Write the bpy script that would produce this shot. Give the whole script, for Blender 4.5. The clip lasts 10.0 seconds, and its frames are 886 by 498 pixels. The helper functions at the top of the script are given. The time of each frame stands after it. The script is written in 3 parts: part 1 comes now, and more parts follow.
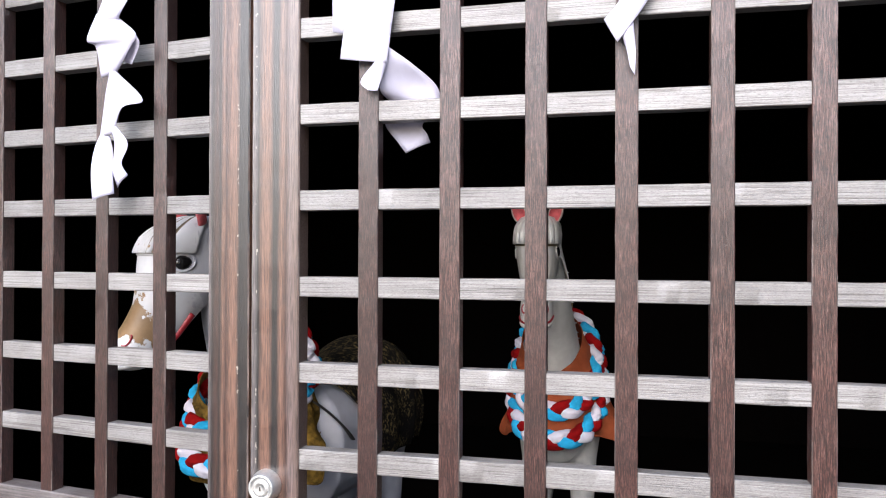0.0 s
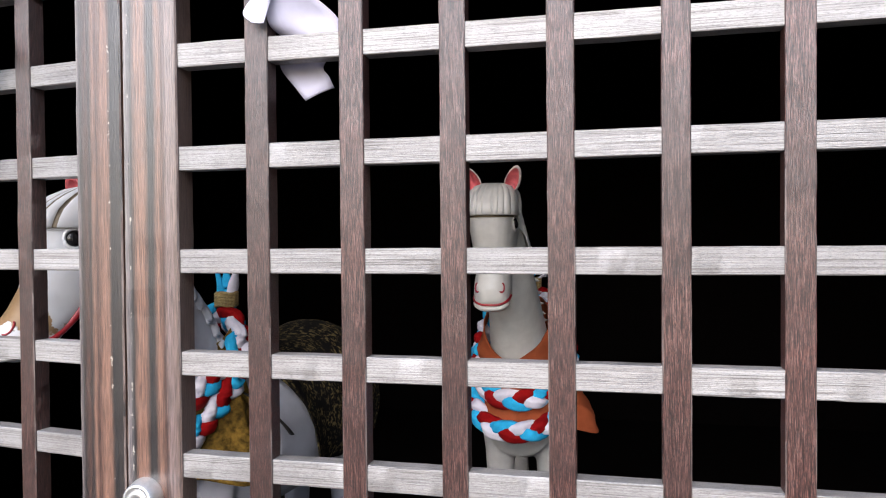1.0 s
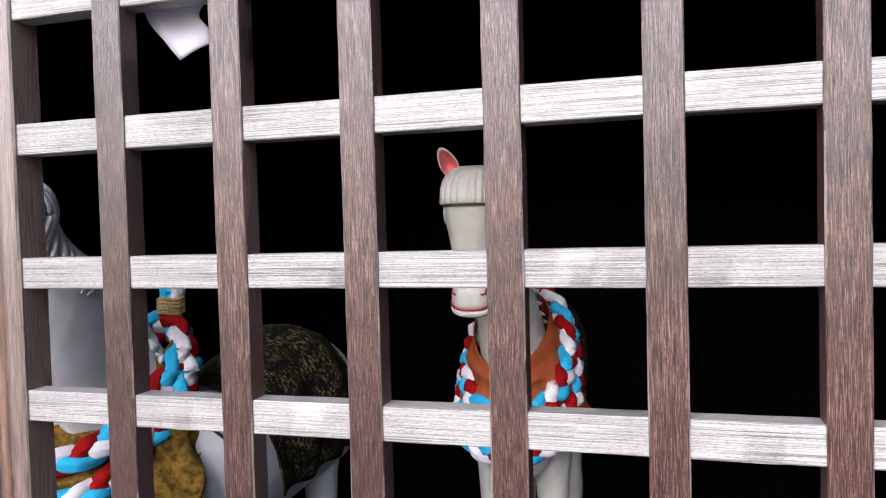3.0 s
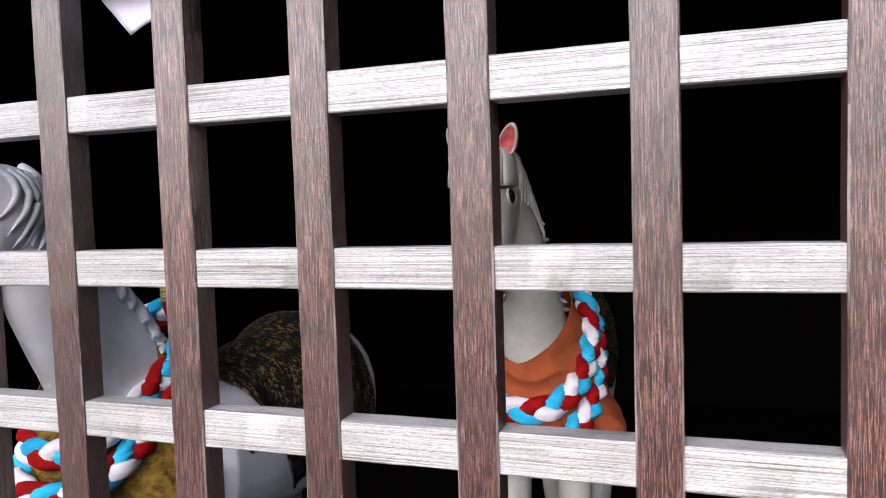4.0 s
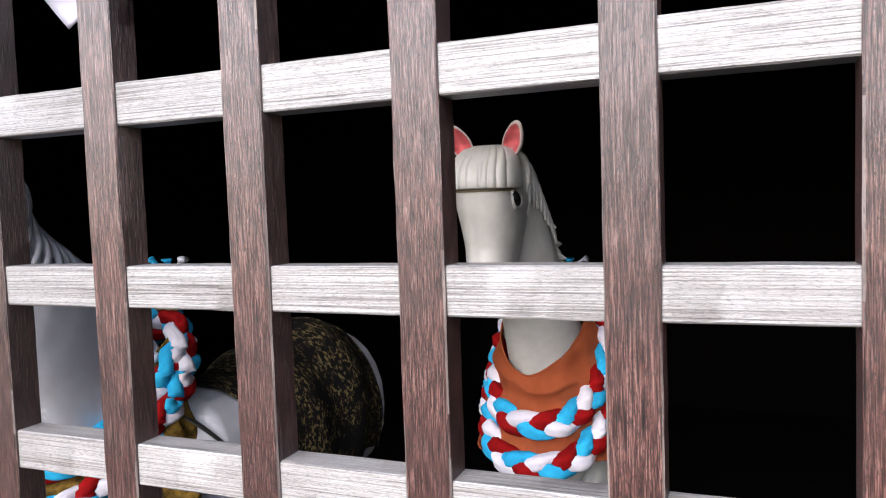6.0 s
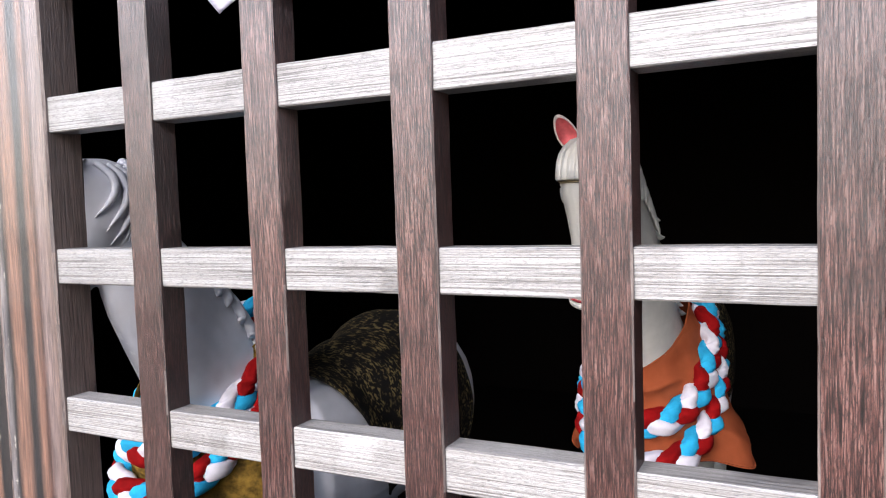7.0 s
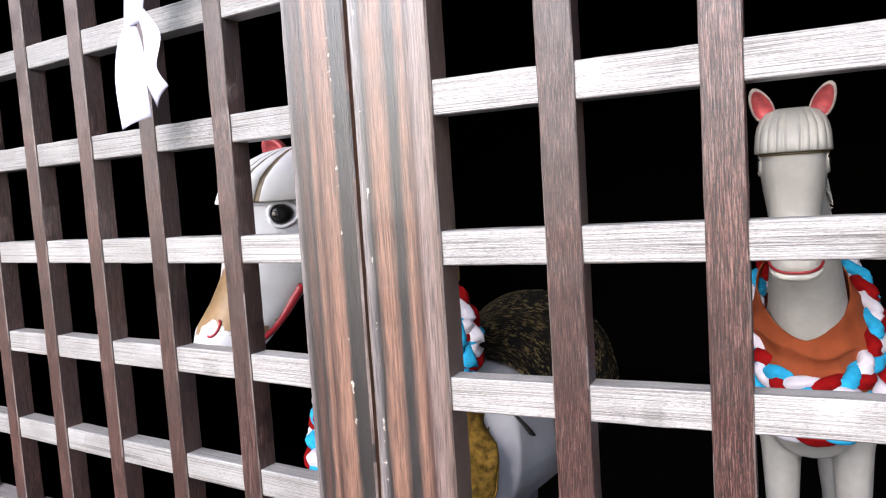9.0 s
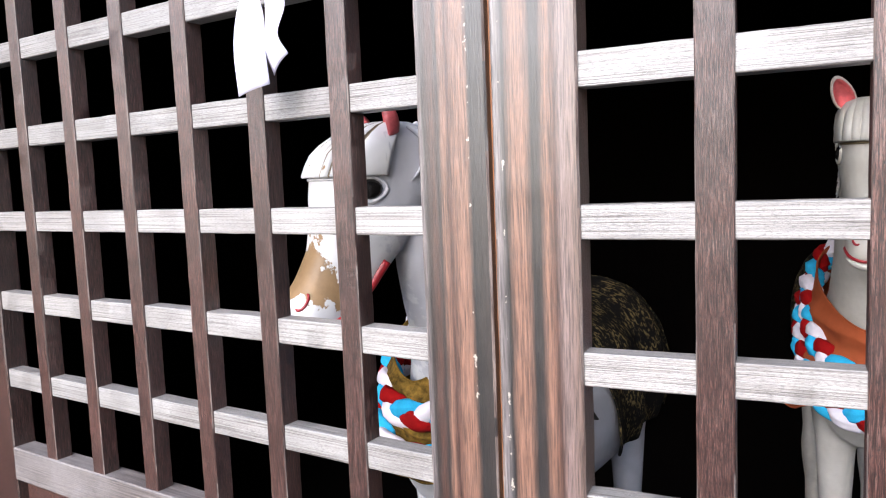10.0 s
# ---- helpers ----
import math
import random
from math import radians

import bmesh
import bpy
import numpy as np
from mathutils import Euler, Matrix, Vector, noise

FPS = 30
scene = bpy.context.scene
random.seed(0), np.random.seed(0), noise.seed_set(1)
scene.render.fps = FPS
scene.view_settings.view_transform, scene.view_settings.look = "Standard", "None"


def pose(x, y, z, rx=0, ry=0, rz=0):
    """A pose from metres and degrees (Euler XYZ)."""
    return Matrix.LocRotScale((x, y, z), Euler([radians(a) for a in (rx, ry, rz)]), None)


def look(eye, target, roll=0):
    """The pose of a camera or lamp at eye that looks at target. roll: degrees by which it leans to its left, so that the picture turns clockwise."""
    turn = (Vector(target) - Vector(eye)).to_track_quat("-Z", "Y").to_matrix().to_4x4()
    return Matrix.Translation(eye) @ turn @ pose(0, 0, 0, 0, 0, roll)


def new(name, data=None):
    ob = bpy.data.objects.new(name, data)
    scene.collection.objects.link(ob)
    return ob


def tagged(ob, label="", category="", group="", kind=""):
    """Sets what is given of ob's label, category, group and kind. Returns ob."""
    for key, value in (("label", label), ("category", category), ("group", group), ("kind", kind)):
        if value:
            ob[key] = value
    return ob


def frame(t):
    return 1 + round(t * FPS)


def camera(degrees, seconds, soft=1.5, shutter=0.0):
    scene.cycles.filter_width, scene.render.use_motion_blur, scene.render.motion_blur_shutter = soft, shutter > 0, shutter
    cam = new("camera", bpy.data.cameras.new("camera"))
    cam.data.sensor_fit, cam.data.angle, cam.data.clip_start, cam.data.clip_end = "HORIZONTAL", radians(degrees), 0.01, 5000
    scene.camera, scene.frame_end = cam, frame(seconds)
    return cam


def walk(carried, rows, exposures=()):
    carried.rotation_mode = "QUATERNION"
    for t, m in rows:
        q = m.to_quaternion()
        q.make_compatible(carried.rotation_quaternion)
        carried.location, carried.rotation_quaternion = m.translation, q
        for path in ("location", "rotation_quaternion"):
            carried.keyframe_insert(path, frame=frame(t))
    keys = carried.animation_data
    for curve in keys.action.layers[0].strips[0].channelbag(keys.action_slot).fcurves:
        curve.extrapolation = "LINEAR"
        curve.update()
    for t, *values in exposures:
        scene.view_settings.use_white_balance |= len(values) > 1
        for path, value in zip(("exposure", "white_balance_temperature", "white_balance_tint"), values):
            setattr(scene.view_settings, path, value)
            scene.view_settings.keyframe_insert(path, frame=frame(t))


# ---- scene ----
cam = camera(61.9, 10.0, soft=1.15)
PATH = [
    (0, (-0.067, 0.0, 1.343), (-0.531, 1.945, 1.353), 0.2),
    (0.5, (-0.011, 0.108, 1.341), (-0.501, 2.047, 1.285), -0.4),
    (1, (0.007, 0.204, 1.318), (-0.458, 2.149, 1.287), -0.5),
    (1.5, (0.008, 0.293, 1.318), (-0.464, 2.236, 1.29), -0.6),
    (2, (0.013, 0.358, 1.339), (-0.471, 2.296, 1.239), -1.7),
    (2.5, (0.035, 0.41, 1.324), (-0.465, 2.346, 1.278), -1.6),
    (4, (0.096, 0.553, 1.336), (-0.569, 2.436, 1.216), -1.8),
    (4.5, (0.113, 0.59, 1.333), (-0.579, 2.463, 1.216), -2.0),
    (5, (0.131, 0.626, 1.329), (-0.601, 2.485, 1.242), -1.7),
    (5.2, (0.129, 0.632, 1.336), (-0.586, 2.497, 1.226), -1.5),
    (6.3, (0.118, 0.644, 1.343), (-0.682, 2.473, 1.224), -2.3),
    (6.5, (0.103, 0.646, 1.335), (-0.741, 2.456, 1.224), -2.3),
    (7, (0.051, 0.624, 1.334), (-0.848, 2.407, 1.212), -1.9),
    (7.5, (-0.024, 0.586, 1.337), (-0.946, 2.357, 1.214), -2.3),
    (8, (-0.105, 0.545, 1.343), (-1.038, 2.308, 1.202), -2.7),
    (8.5, (-0.187, 0.498, 1.343), (-1.087, 2.279, 1.199), -3.3),
    (9, (-0.263, 0.462, 1.344), (-1.119, 2.263, 1.178), -3.7),
    (9.5, (-0.324, 0.434, 1.34), (-1.161, 2.24, 1.155), -3.2),
    (10, (-0.375, 0.414, 1.335), (-1.231, 2.211, 1.14), -2.3),
]
EXPOSURES = [(0, 1.05), (1, 1.10), (2.5, 1.30), (4, 1.48), (10, 1.52)]
walk(cam, [(t, look(eye, target, roll)) for t, eye, target, roll in PATH], EXPOSURES)

# ---- light ----
world = bpy.data.worlds.new("overcast_sky")
scene.world = world
world.use_nodes = True
wn = world.node_tree
sky = wn.nodes.new("ShaderNodeTexSky")
sky.sky_type, sky.sun_disc = "NISHITA", False
SUN_UP, SUN_SIDE = radians(34), radians(-7)
sky.sun_elevation, sky.sun_rotation = SUN_UP, math.pi - SUN_SIDE
sky.air_density, sky.dust_density = 1.0, 3.0
wn.links.new(sky.outputs["Color"], wn.nodes["Background"].inputs["Color"])
wn.nodes["Background"].inputs["Strength"].default_value = 0.15
sun = new("sun", bpy.data.lights.new("sun", "SUN"))
sun.data.energy, sun.data.angle, sun.data.color = 1.95, radians(54), (0.87, 0.96, 1.20)
sun.matrix_world = look((math.sin(SUN_SIDE) * 10, -math.cos(SUN_SIDE) * 10, math.tan(SUN_UP) * 10), (0, 0, 0))


# ---- materials ----
def material(name):
    m = bpy.data.materials.new(name)
    m.use_nodes = True
    return m, m.node_tree.nodes, m.node_tree.links, m.node_tree.nodes["Principled BSDF"]


def node(nodes, kind, **values):
    n = nodes.new(kind)
    for k, v in values.items():
        n.inputs[k].default_value = v
    return n


def ramp(nodes, stops):
    r = nodes.new("ShaderNodeValToRGB")
    e = r.color_ramp.elements
    while len(e) < len(stops):
        e.new(0.5)
    for i, (p, c) in enumerate(stops):
        e[i].position, e[i].color = p, (*c, 1)
    return r


def coords(nodes, links, scale, loose=7.0):
    """Object coordinates, shifted by chance from object to object, then stretched."""
    tc, info = nodes.new("ShaderNodeTexCoord"), nodes.new("ShaderNodeObjectInfo")
    shift = nodes.new("ShaderNodeMath")
    shift.operation = "MULTIPLY"
    shift.inputs[1].default_value = loose
    links.new(info.outputs["Random"], shift.inputs[0])
    add = nodes.new("ShaderNodeVectorMath")
    links.new(tc.outputs["Object"], add.inputs[0])
    links.new(shift.outputs[0], add.inputs[1])
    mp = nodes.new("ShaderNodeMapping")
    mp.inputs["Scale"].default_value = scale
    links.new(add.outputs[0], mp.inputs["Vector"])
    return mp.outputs[0], tc, info


def mix(nodes, links, a, b, fac, blend="MIX"):
    m = nodes.new("ShaderNodeMix")
    m.data_type, m.blend_type = "RGBA", blend
    for sock, v in ((m.inputs[6], a), (m.inputs[7], b), (m.inputs[0], fac)):
        if hasattr(v, "is_output"):
            links.new(v, sock)
        else:
            sock.default_value = (*v, 1) if isinstance(v, tuple) else v
    return m.outputs[2]


def wood(name, stops, scale, stain, stain_amount, rough, bump=0.4, vary=0.25, pits=0.35, gloss=0.5):
    """Weathered wood: fibres stretched along the grain, blotches of stain, dark pits, and bump."""
    m, nodes, links, bsdf = material(name)
    vec, tc, info = coords(nodes, links, scale)
    fibre = node(nodes, "ShaderNodeTexNoise", Scale=1.0, Detail=8.0, Roughness=0.65)
    links.new(vec, fibre.inputs["Vector"])
    cr = ramp(nodes, stops)
    links.new(fibre.outputs["Fac"], cr.inputs[0])
    blot = node(nodes, "ShaderNodeTexNoise", Scale=9.0, Detail=5.0, Roughness=0.6)
    vec2, _, _ = coords(nodes, links, (1, 1, 1), 13.0)
    links.new(vec2, blot.inputs["Vector"])
    br = ramp(nodes, [(0.4, (0, 0, 0)), (0.68, (1, 1, 1))])
    links.new(blot.outputs["Fac"], br.inputs[0])
    amount = nodes.new("ShaderNodeMath")
    amount.operation = "MULTIPLY"
    amount.inputs[1].default_value = stain_amount
    links.new(br.outputs[0], amount.inputs[0])
    col = mix(nodes, links, cr.outputs[0], stain, amount.outputs[0])
    fine = node(nodes, "ShaderNodeTexNoise", Scale=1.0, Detail=4.0, Roughness=0.7)
    fvec, _, _ = coords(nodes, links, tuple(1100 if s > 150 else 240 for s in scale), 3.0)
    links.new(fvec, fine.inputs["Vector"])
    fr = ramp(nodes, [(0.34, (1 - pits,) * 3), (0.50, (1, 1, 1))])
    links.new(fine.outputs["Fac"], fr.inputs[0])
    col = mix(nodes, links, col, fr.outputs[0], 1.0, "MULTIPLY")
    hsv = nodes.new("ShaderNodeHueSaturation")
    val = nodes.new("ShaderNodeMapRange")
    val.inputs[3].default_value, val.inputs[4].default_value = 1 - vary, 1 + vary
    links.new(info.outputs["Random"], val.inputs[0])
    links.new(val.outputs[0], hsv.inputs["Value"])
    links.new(col, hsv.inputs["Color"])
    links.new(hsv.outputs[0], bsdf.inputs["Base Color"])
    bsdf.inputs["Specular IOR Level"].default_value = gloss
    shine = nodes.new("ShaderNodeMapRange")
    shine.inputs[1].default_value, shine.inputs[2].default_value = 0.40, 0.60
    shine.inputs[3].default_value, shine.inputs[4].default_value = 0.0, max(0.0, 3.0 * (gloss - 0.5))
    links.new(fibre.outputs["Fac"], shine.inputs[0])
    links.new(shine.outputs[0], bsdf.inputs["Coat Weight"])
    bsdf.inputs["Coat IOR"].default_value = 1.65
    bsdf.inputs["Coat Roughness"].default_value = 0.24
    rr = nodes.new("ShaderNodeMapRange")
    rr.inputs[3].default_value, rr.inputs[4].default_value = rough - 0.06, rough + 0.12
    links.new(fibre.outputs["Fac"], rr.inputs[0])
    links.new(rr.outputs[0], bsdf.inputs["Roughness"])
    b = node(nodes, "ShaderNodeBump", Strength=bump, Distance=0.0012)
    links.new(fibre.outputs["Fac"], b.inputs["Height"])
    b2 = node(nodes, "ShaderNodeBump", Strength=bump, Distance=0.0005)
    links.new(fine.outputs["Fac"], b2.inputs["Height"])
    links.new(b.outputs[0], b2.inputs["Normal"])
    links.new(b2.outputs[0], bsdf.inputs["Normal"])
    links.new(b2.outputs[0], bsdf.inputs["Coat Normal"])
    return m


PALE = [(0.36, (0.060, 0.051, 0.047)), (0.43, (0.175, 0.160, 0.152)), (0.50, (0.275, 0.262, 0.252)), (0.65, (0.345, 0.335, 0.325))]
DARK = [(0.41, (0.006, 0.0018, 0.0014)), (0.47, (0.033, 0.0098, 0.0074)), (0.53, (0.074, 0.0245, 0.0185)), (0.62, (0.165, 0.085, 0.070))]
WORN = [(0.30, (0.03, 0.02, 0.017)), (0.45, (0.08, 0.055, 0.047)), (0.70, (0.22, 0.175, 0.155))]
GREYED = [(0.3, (0.035, 0.028, 0.027)), (0.45, (0.10, 0.083, 0.08)), (0.58, (0.17, 0.147, 0.14)), (0.75, (0.27, 0.24, 0.23))]
pale_wood = wood("weathered_pale_wood", PALE, (5.5, 800, 950), (0.13, 0.115, 0.11), 0.5, 0.40, 0.5, 0.12, 0.45, 0.66)
grey_wood = wood("weathered_grey_wood", GREYED, (7, 200, 380), (0.30, 0.28, 0.28), 0.5, 0.5, 0.6)
dark_wood = wood("weathered_dark_wood", DARK, (1500, 1500, 48), (0.022, 0.0085, 0.007), 0.55, 0.36, 0.7, 0.25, 0.9, 0.72)
worn_edge = wood("worn_pale_edge", WORN, (300, 300, 22), (0.10, 0.085, 0.08), 0.7, 0.45, 0.3)
# boards inside the shrine: the deep indoor shade is put into their near-black colour
inner_wood = wood("shade_black_boards", [(0.35, (0.0025, 0.0018, 0.0016)), (0.6, (0.0045, 0.003, 0.0025))], (30, 30, 3), (0.003, 0.0026, 0.0026), 0.3, 0.9, 0.3, gloss=0.05)


def stile_wood(name, width, bands, flecks):
    """Upright board with broad worn bands along its length, fibres, and a line of pale flecks."""
    m, nodes, links, bsdf = material(name)
    tc = nodes.new("ShaderNodeTexCoord")
    sep = nodes.new("ShaderNodeSeparateXYZ")
    links.new(tc.outputs["Object"], sep.inputs[0])
    mp = node(nodes, "ShaderNodeMapping", Scale=(30, 30, 2.2))
    links.new(tc.outputs["Object"], mp.inputs["Vector"])
    wave = node(nodes, "ShaderNodeTexNoise", Scale=1.0, Detail=6.0, Roughness=0.62)
    links.new(mp.outputs[0], wave.inputs["Vector"])
    f = nodes.new("ShaderNodeMath")
    f.operation = "MULTIPLY_ADD"
    f.inputs[1].default_value, f.inputs[2].default_value = 1 / width, 0.5 - 0.07
    links.new(sep.outputs["X"], f.inputs[0])
    g = nodes.new("ShaderNodeMath")
    g.operation = "MULTIPLY_ADD"
    g.inputs[1].default_value = 0.14
    links.new(wave.outputs["Fac"], g.inputs[0])
    links.new(f.outputs[0], g.inputs[2])
    cr = ramp(nodes, bands)
    links.new(g.outputs[0], cr.inputs[0])
    mp2 = node(nodes, "ShaderNodeMapping", Scale=(700, 700, 26))
    links.new(tc.outputs["Object"], mp2.inputs["Vector"])
    fib = node(nodes, "ShaderNodeTexNoise", Scale=1.0, Detail=8.0, Roughness=0.7)
    links.new(mp2.outputs[0], fib.inputs["Vector"])
    fr = ramp(nodes, [(0.38, (0.36, 0.34, 0.34)), (0.5, (0.85, 0.84, 0.83)), (0.62, (1.35, 1.32, 1.30))])
    links.new(fib.outputs["Fac"], fr.inputs[0])
    col = mix(nodes, links, cr.outputs[0], fr.outputs[0], 1.0, "MULTIPLY")
    spot = node(nodes, "ShaderNodeTexNoise", Scale=95.0, Detail=5.0, Roughness=0.65)
    links.new(tc.outputs["Object"], spot.inputs["Vector"])
    lane = ramp(nodes, [(max(0, flecks - 0.09), (0, 0, 0)), (flecks, (1, 1, 1)), (flecks + 0.09, (0, 0, 0))])
    links.new(g.outputs[0], lane.inputs[0])
    long = node(nodes, "ShaderNodeTexNoise", Scale=11.0, Detail=2.0)
    links.new(tc.outputs["Object"], long.inputs["Vector"])
    total = nodes.new("ShaderNodeMath")
    total.operation = "MULTIPLY"
    links.new(lane.outputs[0], total.inputs[0])
    links.new(long.outputs["Fac"], total.inputs[1])
    s = nodes.new("ShaderNodeMath")
    s.operation = "MULTIPLY_ADD"
    s.inputs[1].default_value = 0.42
    links.new(total.outputs[0], s.inputs[0])
    links.new(spot.outputs["Fac"], s.inputs[2])
    sr = ramp(nodes, [(0.80, (0, 0, 0)), (0.82, (1, 1, 1))])
    links.new(s.outputs[0], sr.inputs[0])
    col = mix(nodes, links, col, (0.38, 0.34, 0.29), sr.outputs[0])
    links.new(col, bsdf.inputs["Base Color"])
    bsdf.inputs["Roughness"].default_value = 0.34
    bsdf.inputs["Specular IOR Level"].default_value = 0.9
    bsdf.inputs["Coat Weight"].default_value = 0.4
    bsdf.inputs["Coat IOR"].default_value = 1.6
    bsdf.inputs["Coat Roughness"].default_value = 0.36
    b = node(nodes, "ShaderNodeBump", Strength=0.7, Distance=0.0014)
    links.new(fib.outputs["Fac"], b.inputs["Height"])
    links.new(b.outputs[0], bsdf.inputs["Normal"])
    links.new(b.outputs[0], bsdf.inputs["Coat Normal"])
    return m


COAL, SOOT, TAN, RUST, BUFF = (0.009, 0.008, 0.0085), (0.018, 0.0125, 0.012), (0.170, 0.088, 0.060), (0.055, 0.023, 0.0165), (0.125, 0.082, 0.068)
stile_left = stile_wood("banded_wood_left", 0.077, [(0.02, (0.14, 0.12, 0.12)), (0.10, SOOT), (0.22, RUST), (0.30, SOOT), (0.38, TAN), (0.44, RUST), (0.58, TAN), (0.70, TAN), (0.78, COAL), (0.95, SOOT)], 0.75)
stile_right = stile_wood("banded_wood_right", 0.079, [(0.04, (0.16, 0.14, 0.14)), (0.14, COAL), (0.24, TAN), (0.37, TAN), (0.46, COAL), (0.56, SOOT), (0.64, TAN), (0.74, RUST), (0.82, (0.17, 0.12, 0.11)), (0.97, BUFF)], 0.1)


def plain(name, colour, rough, scale=40.0, spread=0.12, metal=0.0, bump=0.1, sheen=0.0, stretch=(1, 1, 1), spec=0.5):
    m, nodes, links, bsdf = material(name)
    tc = nodes.new("ShaderNodeTexCoord")
    mp = node(nodes, "ShaderNodeMapping", Scale=stretch)
    links.new(tc.outputs["Object"], mp.inputs["Vector"])
    n1 = node(nodes, "ShaderNodeTexNoise", Scale=scale, Detail=6.0, Roughness=0.6)
    n2 = node(nodes, "ShaderNodeTexNoise", Scale=scale * 0.17, Detail=3.0)
    links.new(mp.outputs[0], n1.inputs["Vector"])
    links.new(mp.outputs[0], n2.inputs["Vector"])
    lo, hi = tuple(c * (1 - spread) for c in colour), tuple(min(1, c * (1 + spread)) for c in colour)
    r1 = ramp(nodes, [(0.35, lo), (0.65, hi)])
    links.new(n1.outputs["Fac"], r1.inputs[0])
    r2 = ramp(nodes, [(0.35, (1 - spread,) * 3), (0.65, (1, 1, 1))])
    links.new(n2.outputs["Fac"], r2.inputs[0])
    links.new(mix(nodes, links, r1.outputs[0], r2.outputs[0], 1.0, "MULTIPLY"), bsdf.inputs["Base Color"])
    bsdf.inputs["Roughness"].default_value, bsdf.inputs["Metallic"].default_value = rough, metal
    bsdf.inputs["Sheen Weight"].default_value = sheen
    bsdf.inputs["Specular IOR Level"].default_value = spec
    b = node(nodes, "ShaderNodeBump", Strength=bump, Distance=0.002)
    links.new(n1.outputs["Fac"], b.inputs["Height"])
    links.new(b.outputs[0], bsdf.inputs["Normal"])
    return m


def peeling(name, grey, paint, bare, centre, facing, edge, inner, grain=(42, 42, 42), chin=-9.0):
    """White paint that has flaked off to the bare brown ground on the side that faces the weather."""
    m, nodes, links, bsdf = material(name)
    tc = nodes.new("ShaderNodeTexCoord")
    off = nodes.new("ShaderNodeVectorMath")
    off.operation = "SUBTRACT"
    off.inputs[1].default_value = centre
    links.new(tc.outputs["Object"], off.inputs[0])
    dot = nodes.new("ShaderNodeVectorMath")
    dot.operation = "DOT_PRODUCT"
    dot.inputs[1].default_value = facing
    links.new(off.outputs[0], dot.inputs[0])
    n1 = node(nodes, "ShaderNodeTexNoise", Scale=1.0, Detail=6.0, Roughness=0.6)
    mp = node(nodes, "ShaderNodeMapping", Scale=grain)
    links.new(tc.outputs["Object"], mp.inputs["Vector"])
    links.new(mp.outputs[0], n1.inputs["Vector"])
    sm = nodes.new("ShaderNodeMath")
    sm.operation = "MULTIPLY_ADD"
    sm.inputs[1].default_value = 0.13
    links.new(n1.outputs["Fac"], sm.inputs[0])
    links.new(dot.outputs["Value"], sm.inputs[2])
    cut = nodes.new("ShaderNodeMapRange")
    cut.inputs[1].default_value, cut.inputs[2].default_value = edge, edge + 0.003
    links.new(sm.outputs[0], cut.inputs[0])
    low = nodes.new("ShaderNodeSeparateXYZ")
    links.new(off.outputs[0], low.inputs[0])
    rag = nodes.new("ShaderNodeMath")
    rag.operation = "MULTIPLY_ADD"
    rag.inputs[1].default_value = 0.10
    links.new(n1.outputs["Fac"], rag.inputs[0])
    links.new(low.outputs["Z"], rag.inputs[2])
    kept = nodes.new("ShaderNodeMapRange")
    kept.inputs[1].default_value, kept.inputs[2].default_value = chin, chin + 0.003
    links.new(rag.outputs[0], kept.inputs[0])
    both = nodes.new("ShaderNodeMath")
    both.operation = "MULTIPLY"
    links.new(cut.outputs[0], both.inputs[0])
    links.new(kept.outputs[0], both.inputs[1])
    n2 = node(nodes, "ShaderNodeTexNoise", Scale=14.0, Detail=4.0)
    links.new(tc.outputs["Object"], n2.inputs["Vector"])
    pr = ramp(nodes, [(0.35, tuple(c * 0.86 for c in paint)), (0.6, paint)])
    links.new(n2.outputs["Fac"], pr.inputs[0])
    wr = ramp(nodes, [(0.3, tuple(c * 0.75 for c in bare)), (0.65, bare)])
    links.new(n1.outputs["Fac"], wr.inputs[0])
    gr = ramp(nodes, [(0.35, tuple(c * 0.85 for c in grey)), (0.6, grey)])
    links.new(n2.outputs["Fac"], gr.inputs[0])
    cut2 = nodes.new("ShaderNodeMapRange")
    cut2.inputs[1].default_value, cut2.inputs[2].default_value = inner, inner + 0.012
    links.new(sm.outputs[0], cut2.inputs[0])
    top = mix(nodes, links, gr.outputs[0], pr.outputs[0], cut2.outputs[0])
    links.new(mix(nodes, links, top, wr.outputs[0], both.outputs[0]), bsdf.inputs["Base Color"])
    bsdf.inputs["Roughness"].default_value = 0.45
    b = node(nodes, "ShaderNodeBump", Strength=0.5, Distance=0.0012)
    b.invert = True
    links.new(both.outputs[0], b.inputs["Height"])
    links.new(b.outputs[0], bsdf.inputs["Normal"])
    return m


grey_paint = plain("grey_white_gloss_paint", (0.56, 0.54, 0.50), 0.38, 30, 0.07, bump=0.04)
pink_paint = plain("pink_red_paint", (0.62, 0.12, 0.13), 0.4, 60, 0.25)
ear_rim = plain("ear_rim_paint", (0.50, 0.42, 0.38), 0.4, 60, 0.1)
red_paint = plain("red_lip_paint", (0.30, 0.018, 0.025), 0.35)
black_gloss = plain("black_eye_gloss", (0.012, 0.011, 0.011), 0.12, bump=0.0)
line_paint = plain("dull_ochre_line", (0.16, 0.12, 0.06), 0.5)
red_cloth = plain("crimson_cloth", (0.27, 0.004, 0.005), 0.85, 60, 0.14, bump=0.15, spec=0.12)
white_cloth = plain("white_cloth", (0.72, 0.68, 0.75), 0.85, 60, 0.06, bump=0.15, spec=0.12)
blue_cloth = plain("sky_blue_cloth", (0.03, 0.42, 0.72), 0.85, 60, 0.12, bump=0.15, spec=0.12)
